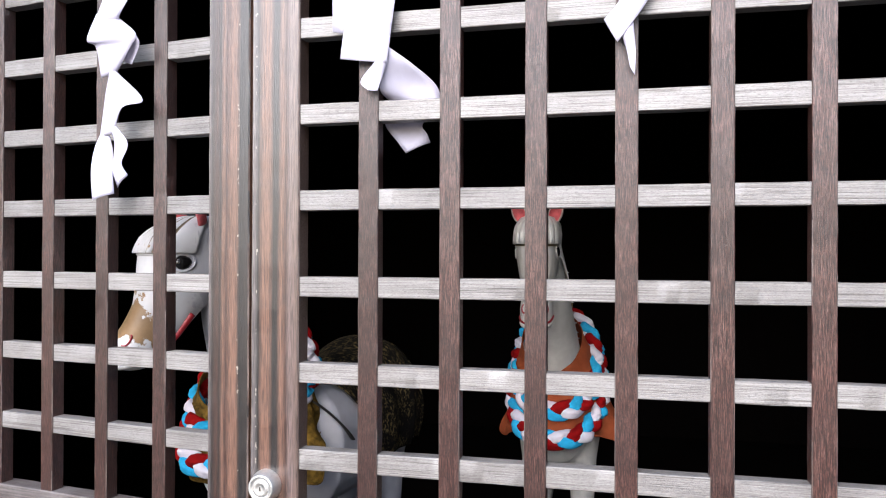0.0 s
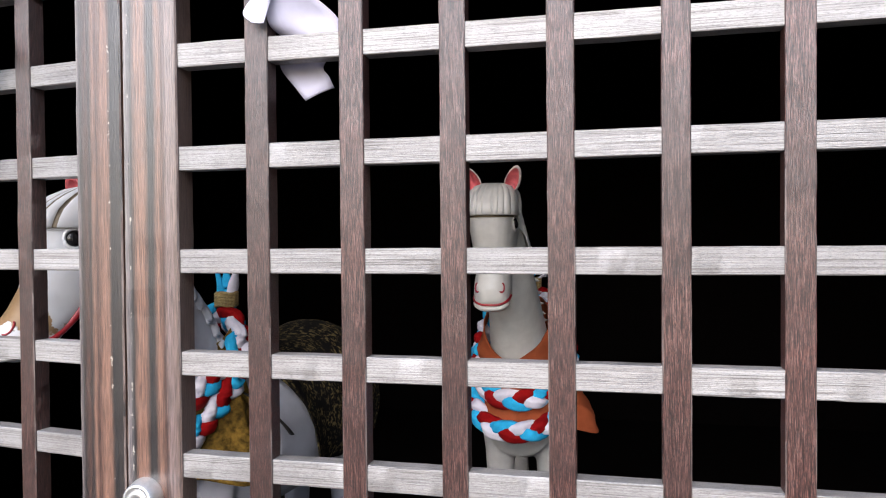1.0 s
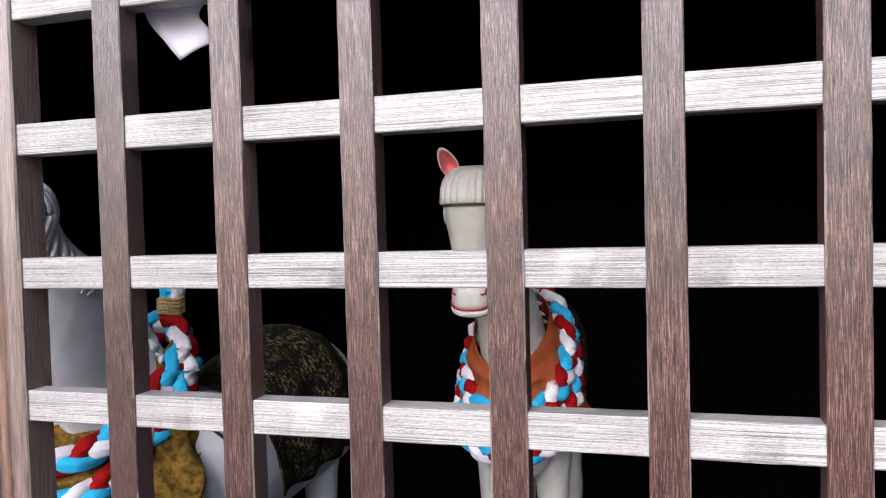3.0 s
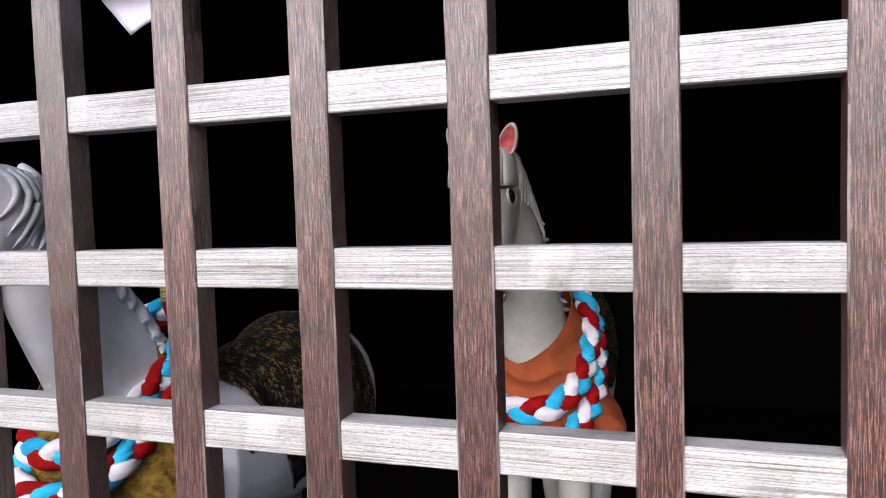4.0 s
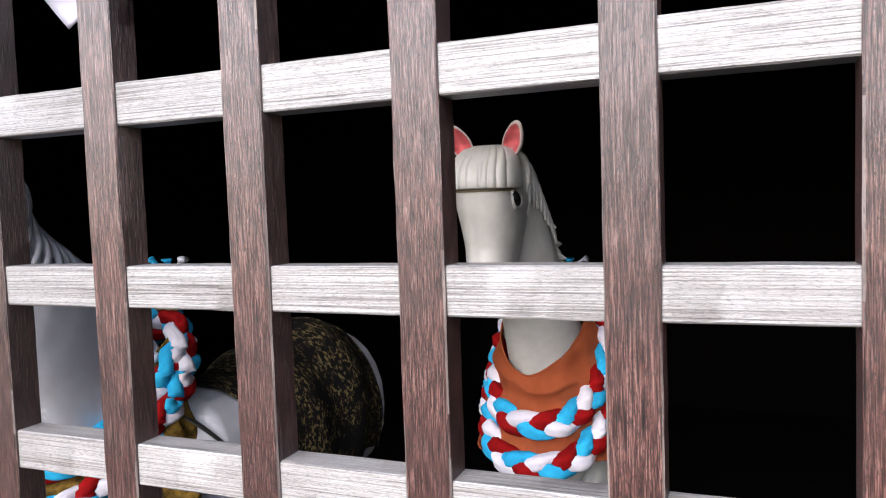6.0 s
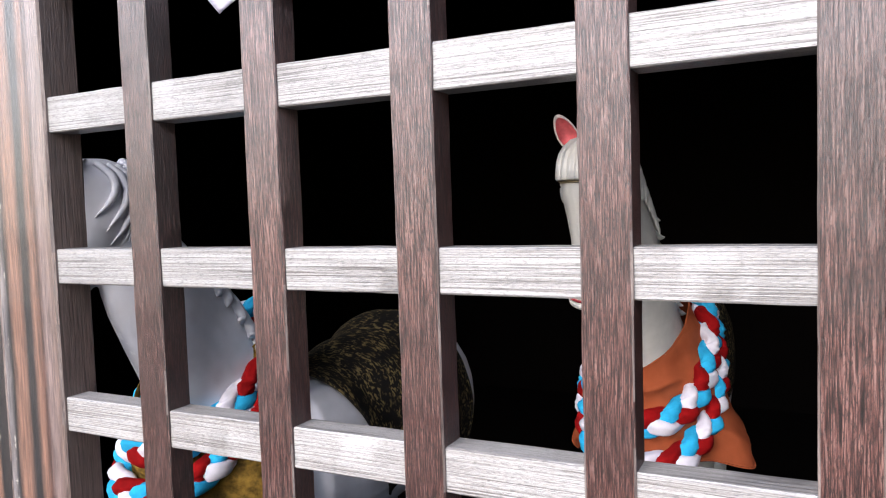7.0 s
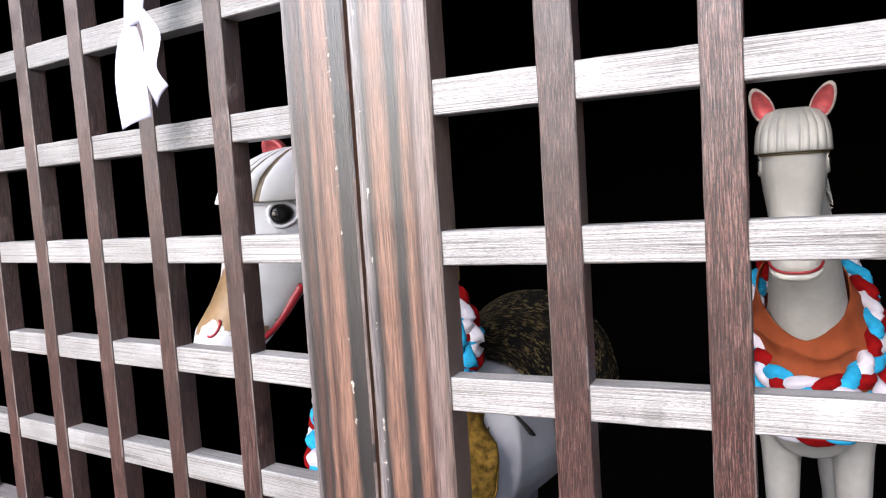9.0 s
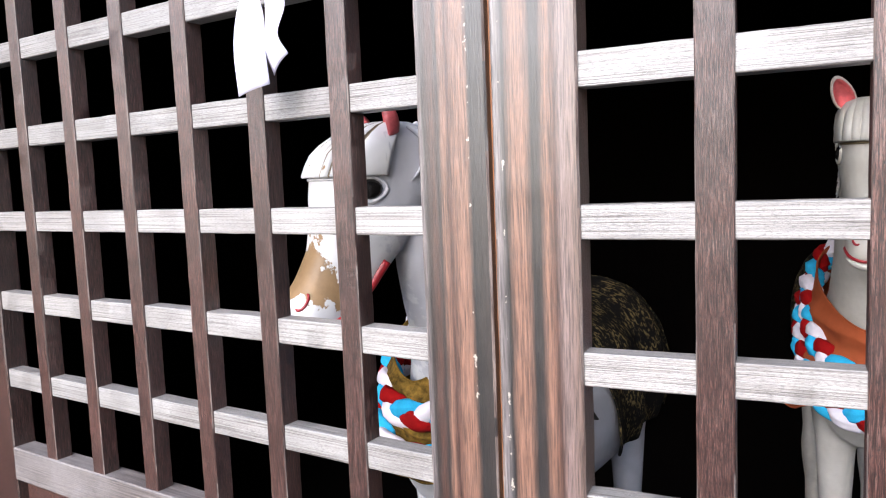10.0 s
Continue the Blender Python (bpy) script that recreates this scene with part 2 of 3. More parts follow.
orange_cloth = plain("faded_vermilion_cloth", (0.33, 0.078, 0.030), 0.9, 25, 0.10, bump=0.12, spec=0.1)
mustard_cloth = plain("mustard_brocade", (0.19, 0.11, 0.02), 0.85, 70, 0.6, bump=0.6, spec=0.15)
straw = plain("straw_cord", (0.42, 0.30, 0.12), 0.8, 200, 0.3, bump=0.6)
paper = plain("white_paper", (0.58, 0.56, 0.68), 0.7, 60, 0.03, bump=0.05)
steel = plain("satin_steel", (0.78, 0.77, 0.75), 0.48, 200, 0.06, metal=1.0)
keyway_shade = plain("shadowed_keyway", (0.03, 0.03, 0.03), 0.5)
bare_edge = plain("orange_bare_wood", (0.26, 0.10, 0.035), 0.6, 60, 0.2, stretch=(1, 1, 0.1))
leather = plain("black_leather", (0.02, 0.017, 0.015), 0.5)
gravel = plain("bare_earth", (0.047, 0.044, 0.039), 0.9, 30, 0.3, bump=0.6)


def brocade(name):
    """Dark saddle cloth with a broken gold figure woven into it."""
    m, nodes, links, bsdf = material(name)
    tc = nodes.new("ShaderNodeTexCoord")
    mp = node(nodes, "ShaderNodeMapping", Scale=(70, 230, 110), Rotation=(0.5, 0.3, 0.0))
    links.new(tc.outputs["Object"], mp.inputs["Vector"])
    v = node(nodes, "ShaderNodeTexNoise", Scale=1.0, Detail=3.0, Distortion=0.8)
    links.new(mp.outputs[0], v.inputs["Vector"])
    r = ramp(nodes, [(0.53, (0.006, 0.005, 0.0045)), (0.60, (0.13, 0.098, 0.042))])
    links.new(v.outputs["Fac"], r.inputs[0])
    n = node(nodes, "ShaderNodeTexNoise", Scale=26.0, Detail=4.0)
    links.new(tc.outputs["Object"], n.inputs["Vector"])
    nr = ramp(nodes, [(0.40, (0, 0, 0)), (0.52, (1, 1, 1))])
    links.new(n.outputs["Fac"], nr.inputs[0])
    links.new(mix(nodes, links, (0.005, 0.0042, 0.004), r.outputs[0], nr.outputs[0]), bsdf.inputs["Base Color"])
    bsdf.inputs["Roughness"].default_value = 0.9
    bsdf.inputs["Specular IOR Level"].default_value = 0.15
    b = node(nodes, "ShaderNodeBump", Strength=0.4, Distance=0.001)
    links.new(n.outputs["Fac"], b.inputs["Height"])
    links.new(b.outputs[0], bsdf.inputs["Normal"])
    return m


saddle_brocade = brocade("dark_gold_brocade")


# ---- builders ----
def part(name, bm, mat, parent=None, label="", smooth=True):
    me = bpy.data.meshes.new(name)
    bm.normal_update()
    bm.to_mesh(me)
    bm.free()
    for one in (mat if isinstance(mat, (list, tuple)) else [mat]):
        me.materials.append(one)
    if smooth:
        for p in me.polygons:
            p.use_smooth = True
        if smooth == "crisp":
            me.set_sharp_from_angle(angle=radians(32))
    ob = new(name, me)
    ob.parent = parent
    if label:
        tagged(ob, label)
    return ob


def thing(name, place, label, category, group="", kind=""):
    ob = new(name)
    ob.location = place
    ob.empty_display_size = 0.05
    return tagged(ob, label, category, group, kind)


def box(bm, lo, hi):
    vs = [bm.verts.new((x, y, z)) for z in (lo[2], hi[2]) for y in (lo[1], hi[1]) for x in (lo[0], hi[0])]
    for f in ((0, 2, 3, 1), (4, 5, 7, 6), (0, 1, 5, 4), (2, 6, 7, 3), (0, 4, 6, 2), (1, 3, 7, 5)):
        bm.faces.new([vs[i] for i in f])


def rings(bm, loops, close=True, mat=0):
    """Skins a list of rings of points into one closed tube."""
    made = [[bm.verts.new(p) for p in ring] for ring in loops]
    for a, b in zip(made, made[1:]):
        for i in range(len(a)):
            j = (i + 1) % len(a)
            bm.faces.new((a[i], a[j], b[j], b[i])).material_index = mat
    if close:
        bm.faces.new(made[0][::-1]).material_index = mat
        bm.faces.new(made[-1]).material_index = mat
    return made


def bar(length, w, d, axis, seed, bevel=0.0011, uneven=0.0005):
    """Worn square bar along x or z, its middle at the origin, with softened, slightly wavy edges."""
    bm = bmesh.new()
    n = max(3, int(length / 0.009))
    h, k = w / 2, d / 2
    prof = [(-h + bevel, -k), (h - bevel, -k), (h, -k + bevel), (h, k - bevel), (h - bevel, k), (-h + bevel, k), (-h, k - bevel), (-h, -k + bevel)]
    loops = []
    for i in range(n + 1):
        s = -length / 2 + length * i / n
        ring = []
        for j, (a, b) in enumerate(prof):
            e = noise.noise(Vector((s * 30, seed * 7.3 + (j // 2) * 3.1, 0.0))) * uneven + noise.noise(Vector((s * 4, seed * 3.3 + (j // 2) * 5.1, 2.0))) * uneven
            a2, b2 = a + math.copysign(e, a), b + math.copysign(e, b)
            ring.append((a2, b2, s) if axis == "z" else (s, b2, a2))
        loops.append(ring)
    rings(bm, loops)
    bm.faces.ensure_lookup_table()
    for i in range(n):
        for j in (1, 3, 5, 7):
            s = -length / 2 + length * i / n
            if noise.noise(Vector((s * 9, seed * 5.7 + j * 2.9, 4.0))) > -0.08:
                bm.faces[i * 8 + j].material_index = 1
    bmesh.ops.recalc_face_normals(bm, faces=bm.faces)
    return bm


def tube(bm, path, radii, sides=10, mat=0, flat=1.0, up=(0, 0, 1), close=True):
    """Tube along points with a radius each; flat squeezes it along the second axis."""
    loops, up = [], Vector(up)
    for i, p in enumerate(path):
        t = (Vector(path[min(i + 1, len(path) - 1)]) - Vector(path[max(i - 1, 0)])).normalized()
        a = t.cross(up)
        a = a.normalized() if a.length > 1e-4 else Vector((1, 0, 0))
        b = t.cross(a)
        r = radii[i] if hasattr(radii, "__len__") else radii
        loops.append([tuple(Vector(p) + a * r * math.cos(2 * math.pi * k / sides) + b * r * flat * math.sin(2 * math.pi * k / sides)) for k in range(sides)])
    rings(bm, loops, close, mat)


# ---- the setting ----
ground_bm = bmesh.new()
box(ground_bm, (-400, -400, -0.3), (400, 400, 0.0))
tagged(part("ground", ground_bm, gravel, smooth=False), "bare grey earth before the shrine", "ground", kind="structure")


def block(name, lo, hi, mat, label, category):
    bm = bmesh.new()
    mid = [(a + b) / 2 for a, b in zip(lo, hi)]
    box(bm, [a - m for a, m in zip(lo, mid)], [b - m for b, m in zip(hi, mid)])
    bmesh.ops.bevel(bm, geom=bm.edges[:], offset=0.003, segments=1, affect="EDGES")
    ob = part(name, bm, mat, smooth=False)
    ob.location = mid
    return tagged(ob, label, category, kind="structure")


XL, XR, YB, ZF, ZT = -1.66, 1.0, 4.6, 0.25, 2.55
block("floor", (-2.7, 1.26, 0.0), (2.3, YB, ZF), inner_wood, "boarded floor inside the shrine, deep shade in its near-black colour", "floor")
block("ceiling", (-2.7, 1.26, ZT), (2.3, YB, ZT + 0.12), inner_wood, "boarded ceiling of the shrine, deep shade in its near-black colour", "ceiling")
block("wall_back", (-2.7, YB, 0.0), (2.3, YB + 0.1, ZT + 0.12), inner_wood, "boarded back wall, deep shade in its near-black colour", "wall")
block("wall_left", (-2.8, 1.04, 0.0), (-2.7, YB + 0.1, ZT + 0.12), inner_wood, "boarded side wall, deep shade in its near-black colour", "wall")
block("wall_right", (2.3, 1.04, 0.0), (2.4, YB + 0.1, ZT + 0.12), inner_wood, "boarded side wall, deep shade in its near-black colour", "wall")
block("wall_front_left", (-2.7, 1.04, 0.0), (XL, 1.30, ZT + 0.12), dark_wood, "dark weathered boards beside the lattice doors", "wall")
block("wall_front_right", (XR, 1.02, 0.0), (2.3, 1.12, ZT + 0.12), dark_wood, "dark weathered boards beside the lattice doors", "wall")
block("lintel", (XL, 1.02, 2.08), (XR, 1.25, ZT + 0.12), dark_wood, "dark wooden lintel over the lattice doors", "lintel")
block("sill", (XL, 1.0, 0.0), (XR, 1.26, 0.20), dark_wood, "worn wooden sill under the lattice doors", "sill")


def door(name, x0, x1, left_w, right_w, bars, bar_w, rows, row_h, y, mats, seed):
    """Lattice door leaf: two stiles, rails, a lower panel, and crossed bars; uprights stand a little proud."""
    leaf = thing(name, ((x0 + x1) / 2, y, 0.2), "weathered wooden lattice door with square openings, shut", "door", kind="structure")
    ox, oz = (x0 + x1) / 2, 0.2

    def put(ob, x, yy, z):
        ob.location = (x - ox, yy - y, z - oz)
        return ob

    z0, z1, rail_top = 0.2, 2.08, mats[4]
    for x, w, mat, d in ((x0 + left_w / 2, left_w, mats[0], 0.036), (x1 - right_w / 2, right_w, mats[1], 0.036)):
        put(part("stile", bar(z1 - z0, w, d, "z", seed + x, 0.002), [mat, worn_edge], leaf, smooth="crisp"), x, y - 0.004 + d / 2, (z0 + z1) / 2)
    a, b = x0 + left_w, x1 - right_w
    for name2, lo, hi in (("bottom_rail", rail_top - 0.055, rail_top), ("foot_rail", z0, z0 + 0.09), ("top_rail", z1 - 0.06, z1)):
        put(part(name2, bar(b - a, hi - lo, 0.036, "x", seed + lo, 0.002), [grey_wood, grey_wood], leaf, smooth="crisp"), (a + b) / 2, y - 0.005 + 0.018, (lo + hi) / 2)
    bm = bmesh.new()
    box(bm, (-(b - a) / 2, -0.006, -(rail_top - 0.055 - z0 - 0.09) / 2), ((b - a) / 2, 0.006, (rail_top - 0.055 - z0 - 0.09) / 2))
    put(part("lower_panel", bm, dark_wood, leaf, smooth=False), (a + b) / 2, y + 0.018, (rail_top - 0.055 + z0 + 0.09) / 2)
    for i, x in enumerate(bars):
        put(part("upright_bar", bar(z1 - 0.06 - rail_top, bar_w, 0.0250, "z", seed + i * 1.7), [mats[2], worn_edge], leaf, smooth="crisp"), x - bar_w / 2, y - 0.0025 + 0.0125, (z1 - 0.06 + rail_top) / 2)
    for i, z in enumerate(rows):
        put(part("cross_bar", bar(b - a, row_h, 0.0235, "x", seed + 40 + i * 2.3), [mats[3], mats[3]], leaf, smooth="crisp"), (a + b) / 2, y + 0.0118, z - row_h / 2)
    return leaf


door_right = door("door_2", -0.622, 1.0, 0.079, 0.08, [-0.4170 + 0.1250 * i for i in range(11)], 0.0305,
                  [1.0415 + 0.132 * i for i in range(8)], 0.0305, 1.050, (stile_right, dark_wood, dark_wood, pale_wood, 0.945), 1.0)
# the other leaf stands a little ajar, swung back about the seam
SEAM, AJAR = -0.629, radians(7.5)
door_left = door("door_1", SEAM - 0.990, SEAM, 0.083, 0.077, [SEAM - 0.163 - 0.124 * i for i in range(6)], 0.0265,
                 [1.0515 + 0.1275 * i for i in range(8)], 0.0290, 1.055, (dark_wood, stile_left, dark_wood, pale_wood, 0.921), 5.0)
half = (door_left.location.x - SEAM)
door_left.location = (SEAM + half * math.cos(AJAR), 1.055 - half * math.sin(AJAR), 0.2)
door_left.rotation_euler = (0, 0, -AJAR)
bm = bmesh.new()
box(bm, (-0.6285, 1.060, 0.2), (-0.6225, 1.078, 2.08))
tagged(part("seam_strip", bm, bare_edge, smooth=False), "narrow strip of bare orange wood between the doors", "trim", kind="structure")

# key cylinder on the right-hand stile
lock_at = Vector((-0.594, 1.046, 0.985))


def turned(bm, profile, sides=32, mat=0):
    rings(bm, [[(r * math.cos(2 * math.pi * k / sides), -d, r * math.sin(2 * math.pi * k / sides)) for k in range(sides)] for r, d in profile], True, mat)


bm = bmesh.new()
turned(bm, [(0.024, -0.012), (0.0245, 0.004), (0.0225, 0.014), (0.0205, 0.0215), (0.0195, 0.0225), (0.0165, 0.0228), (0.0160, 0.0215), (0.0125, 0.0215)])
key_lock = part("door_lock", bm, steel, None)
key_lock.location = lock_at
tagged(key_lock, "round satin steel key cylinder on the door stile", "lock")
bm = bmesh.new()
turned(bm, [(0.0122, 0.019), (0.0122, 0.0232), (0.0112, 0.0238), (0.0065, 0.0238), (0.0060, 0.0232), (0.004, 0.0232)])
part("plug", bm, steel, key_lock)
# no slot is cut: a near-black block paints the shade inside it
bm = bmesh.new()
box(bm, (-0.0009, -0.0240, -0.0032), (0.0009, -0.0228, 0.0032))
part("keyway", bm, keyway_shade, key_lock, "keyway slot, its inner shade put in as a dark block", smooth=False)


# ---- the horse statues ----
from mathutils.bvhtree import BVHTree


def curve(stops, x):
    """Piecewise-smooth reading of rows (x, a, b, ...) at x."""
    if x <= stops[0][0]:
        return stops[0][1:]
    for p, q in zip(stops, stops[1:]):
        if x <= q[0]:
            u = (x - p[0]) / (q[0] - p[0])
            u = u * u * (3 - 2 * u) * 0.5 + u * 0.5
            return tuple(a + (b - a) * u for a, b in zip(p[1:], q[1:]))
    return stops[-1][1:]


# height over the eyes: back, front and half width of the head
HEAD = [(-0.194, 0.068, 0.098, 0.018), (-0.186, 0.050, 0.114, 0.034), (-0.168, 0.032, 0.126, 0.0390), (-0.142, 0.012, 0.124, 0.0400), (-0.112, -0.016, 0.108, 0.0375),
        (-0.080, -0.042, 0.096, 0.0415), (-0.045, -0.062, 0.095, 0.0475), (-0.010, -0.076, 0.098, 0.0515), (0.018, -0.080, 0.098, 0.0490), (0.040, -0.080, 0.092, 0.0475),
        (0.062, -0.072, 0.074, 0.0440), (0.078, -0.055, 0.046, 0.0360), (0.087, -0.030, 0.015, 0.0170)]
# throat y, z; crest y, z; half width; share of the head's turn
NECK = [(0, 1.800, 1.255, 1.850, 1.440, 0.032, 1.0), (1, 1.815, 1.215, 1.910, 1.415, 0.041, 0.85), (2, 1.848, 1.150, 1.965, 1.335, 0.054, 0.6), (3, 1.886, 1.080, 2.030, 1.240, 0.062, 0.34),
        (4, 1.915, 1.010, 2.110, 1.140, 0.072, 0.12), (5, 1.925, 0.930, 2.210, 1.065, 0.088, 0.0), (6, 1.950, 0.840, 2.300, 1.030, 0.105, 0.0)]
# along the body: middle height, half height, half width
BODY = [(1.930, 0.905, 0.060, 0.05), (1.970, 0.900, 0.120, 0.090), (2.100, 0.900, 0.160, 0.108), (2.300, 0.895, 0.155, 0.122), (2.430, 0.915, 0.175, 0.140), (2.530, 0.940, 0.185, 0.152),
        (2.640, 0.930, 0.165, 0.145), (2.710, 0.900, 0.130, 0.100), (2.745, 0.880, 0.050, 0.040)]
HX, HY, HZ, BX, BASE_Y = -0.269, 1.773, 1.353, -0.245, 2.25


class Horse:
    """Places points of the model: shift moves the whole, yaw turns the head about the neck, skew leans the body aside."""

    def __init__(self, shift=(0, 0, 0), yaw=0.0, nudge=(0, 0), skew=0.0, girth=1.0, pitch=0.0, size=1.0, fore=(0, 0), slim=0.0):
        self.pitch, self.size, self.fore, self.slim = pitch, size, fore, slim
        self.shift, self.yaw, self.nudge, self.skew, self.girth = Vector(shift), radians(yaw), nudge, skew, girth
        self.base = self.place((BX, BASE_Y, ZF - shift[2]), 0)

    def place(self, p, w):
        x, y, z = p
        front = min(1.0, max(0.0, (2.24 - y) / 0.28))
        front = front * front * (3 - 2 * front)
        if w:
            px, py, a = HX, HY + 0.11, self.yaw * w
            grow = 1 + (self.size - 1) * w
            dx, dy, z = (x - px) * grow, (y - py) * grow, HZ + (z - HZ) * grow
            x, y = px + dx * math.cos(a) - dy * math.sin(a) + self.nudge[0] * w, py + dx * math.sin(a) + dy * math.cos(a) + self.nudge[1] * w
        x += self.skew * max(0.0, y - 1.95) * (1 - w)
        return Vector((x + self.fore[0] * front, y + self.fore[1] * front, z)) + self.shift

    def loc(self, p, w=0):
        return self.place(p, w) - self.base

    def head(self, f, s, z):
        return self.loc((HX + s, HY - f + self.pitch * z, HZ + z), 1.0)

    def skin(self, z, deg, out=1.0, lift=0.0):
        """A point on the head's surface: height, and degrees round from the front."""
        back, front, half = curve(HEAD, z)
        c, s = math.cos(radians(deg)), math.sin(radians(deg))
        e = 0.8 - 0.2 * min(1, max(0, (z + 0.03) / 0.05))
        f = (front + back) / 2 + ((front - back) / 2 * out + lift) * math.copysign(abs(c) ** e, c)
        return self.head(f, (half * out + lift) * math.copysign(abs(s) ** e, s), z)

    def neck(self, n, deg, out=1.0):
        """A point on the neck: place down it, and degrees round from the crest."""
        ty, tz, cy, cz, half, w = curve(NECK, n)
        cy, cz = cy - self.slim * math.exp(-((n - 1.4) / 1.3) ** 2), cz - 0.3 * self.slim * math.exp(-((n - 1.6) / 1.2) ** 2)
        c, s = math.cos(radians(deg)), math.sin(radians(deg))
        e = 0.9
        c2, s2 = math.copysign(abs(c) ** e, c), math.copysign(abs(s) ** e, s)
        narrow = 1 - 0.25 * max(0, c)
        x = (HX * w + BX * (1 - w)) + half * narrow * out * s2
        return self.loc((x, (ty + cy) / 2 + (cy - ty) / 2 * out * c2, (tz + cz) / 2 + (cz - tz) / 2 * out * c2), w)

    def body(self, y, deg, out=0.0):
        zc, hz, hw = curve(BODY, y)
        hw = hw * (1 + (self.girth - 1) * min(1, max(0, (y - 2.0) / 0.2)))
        c, s = math.cos(radians(deg)), math.sin(radians(deg))
        return self.loc((BX + (hw + out) * math.copysign(abs(s) ** 0.9, s), y, zc + (hz + out) * math.copysign(abs(c) ** 0.9, c)))


def horse_skin(h):
    """Head, neck, body and legs fused into one smooth skin."""
    bm = bmesh.new()
    step = [i * 15 for i in range(24)]
    rings(bm, [[h.skin(z, d) for d in step] for z in [r[0] for r in HEAD]])
    rings(bm, [[h.neck(n / 2, d) for d in step] for n in range(13)])
    rings(bm, [[h.body(y, d) for d in step] for y in [1.93, 1.95, 1.97, 2.03, 2.1, 2.2, 2.3, 2.36, 2.43, 2.48, 2.53, 2.58, 2.64, 2.68, 2.71, 2.73, 2.745]])
    for x, y in ((-0.301, 2.04), (-0.172, 2.04), (-0.31, 2.58), (-0.175, 2.58)):
        leg = [(0.92, 0.055), (0.84, 0.047), (0.78, 0.0385), (0.70, 0.034), (0.62, 0.029), (0.57, 0.033), (0.53, 0.031), (0.47, 0.023), (0.38, 0.022), (0.34, 0.027), (0.31, 0.030), (0.29, 0.036), (0.25, 0.042)]
        foot = -h.shift[2]
        rings(bm, [[h.loc((x + r * math.cos(radians(d)), y + r * 1.1 * math.sin(radians(d)), max(z, ZF + foot + 0.002))) for d in step] for z, r in leg])
    bmesh.ops.recalc_face_normals(bm, faces=bm.faces)
    me = bpy.data.meshes.new("skin")
    bm.to_mesh(me)
    bm.free()
    raw = new("skin", me)
    fuse = raw.modifiers.new("fuse", "REMESH")
    fuse.mode, fuse.voxel_size = "VOXEL", 0.0045
    soften = raw.modifiers.new("soften", "SMOOTH")
    soften.factor, soften.iterations = 0.5, 6
    made = bpy.data.meshes.new_from_object(raw.evaluated_get(bpy.context.evaluated_depsgraph_get()))
    out = bmesh.new()
    out.from_mesh(made)
    bpy.data.objects.remove(raw)
    bpy.data.meshes.remove(me)
    bpy.data.meshes.remove(made)
    for f in out.faces:
        f.material_index = 0
    return out


def bend(points, n=8):
    """Smooth line through a few points."""
    p = [Vector(a) for a in points]
    p = [p[0] * 2 - p[1]] + p + [p[-1] * 2 - p[-2]]
    line = []
    for i in range(1, len(p) - 2):
        for k in range(n):
            u = k / n
            a, b, c, d = p[i - 1:i + 3]
            line.append(0.5 * ((2 * b) + (c - a) * u + (2 * a - 5 * b + 4 * c - d) * u * u + (3 * b - a - 3 * c + d) * u ** 3))
    return line + [p[-2]]


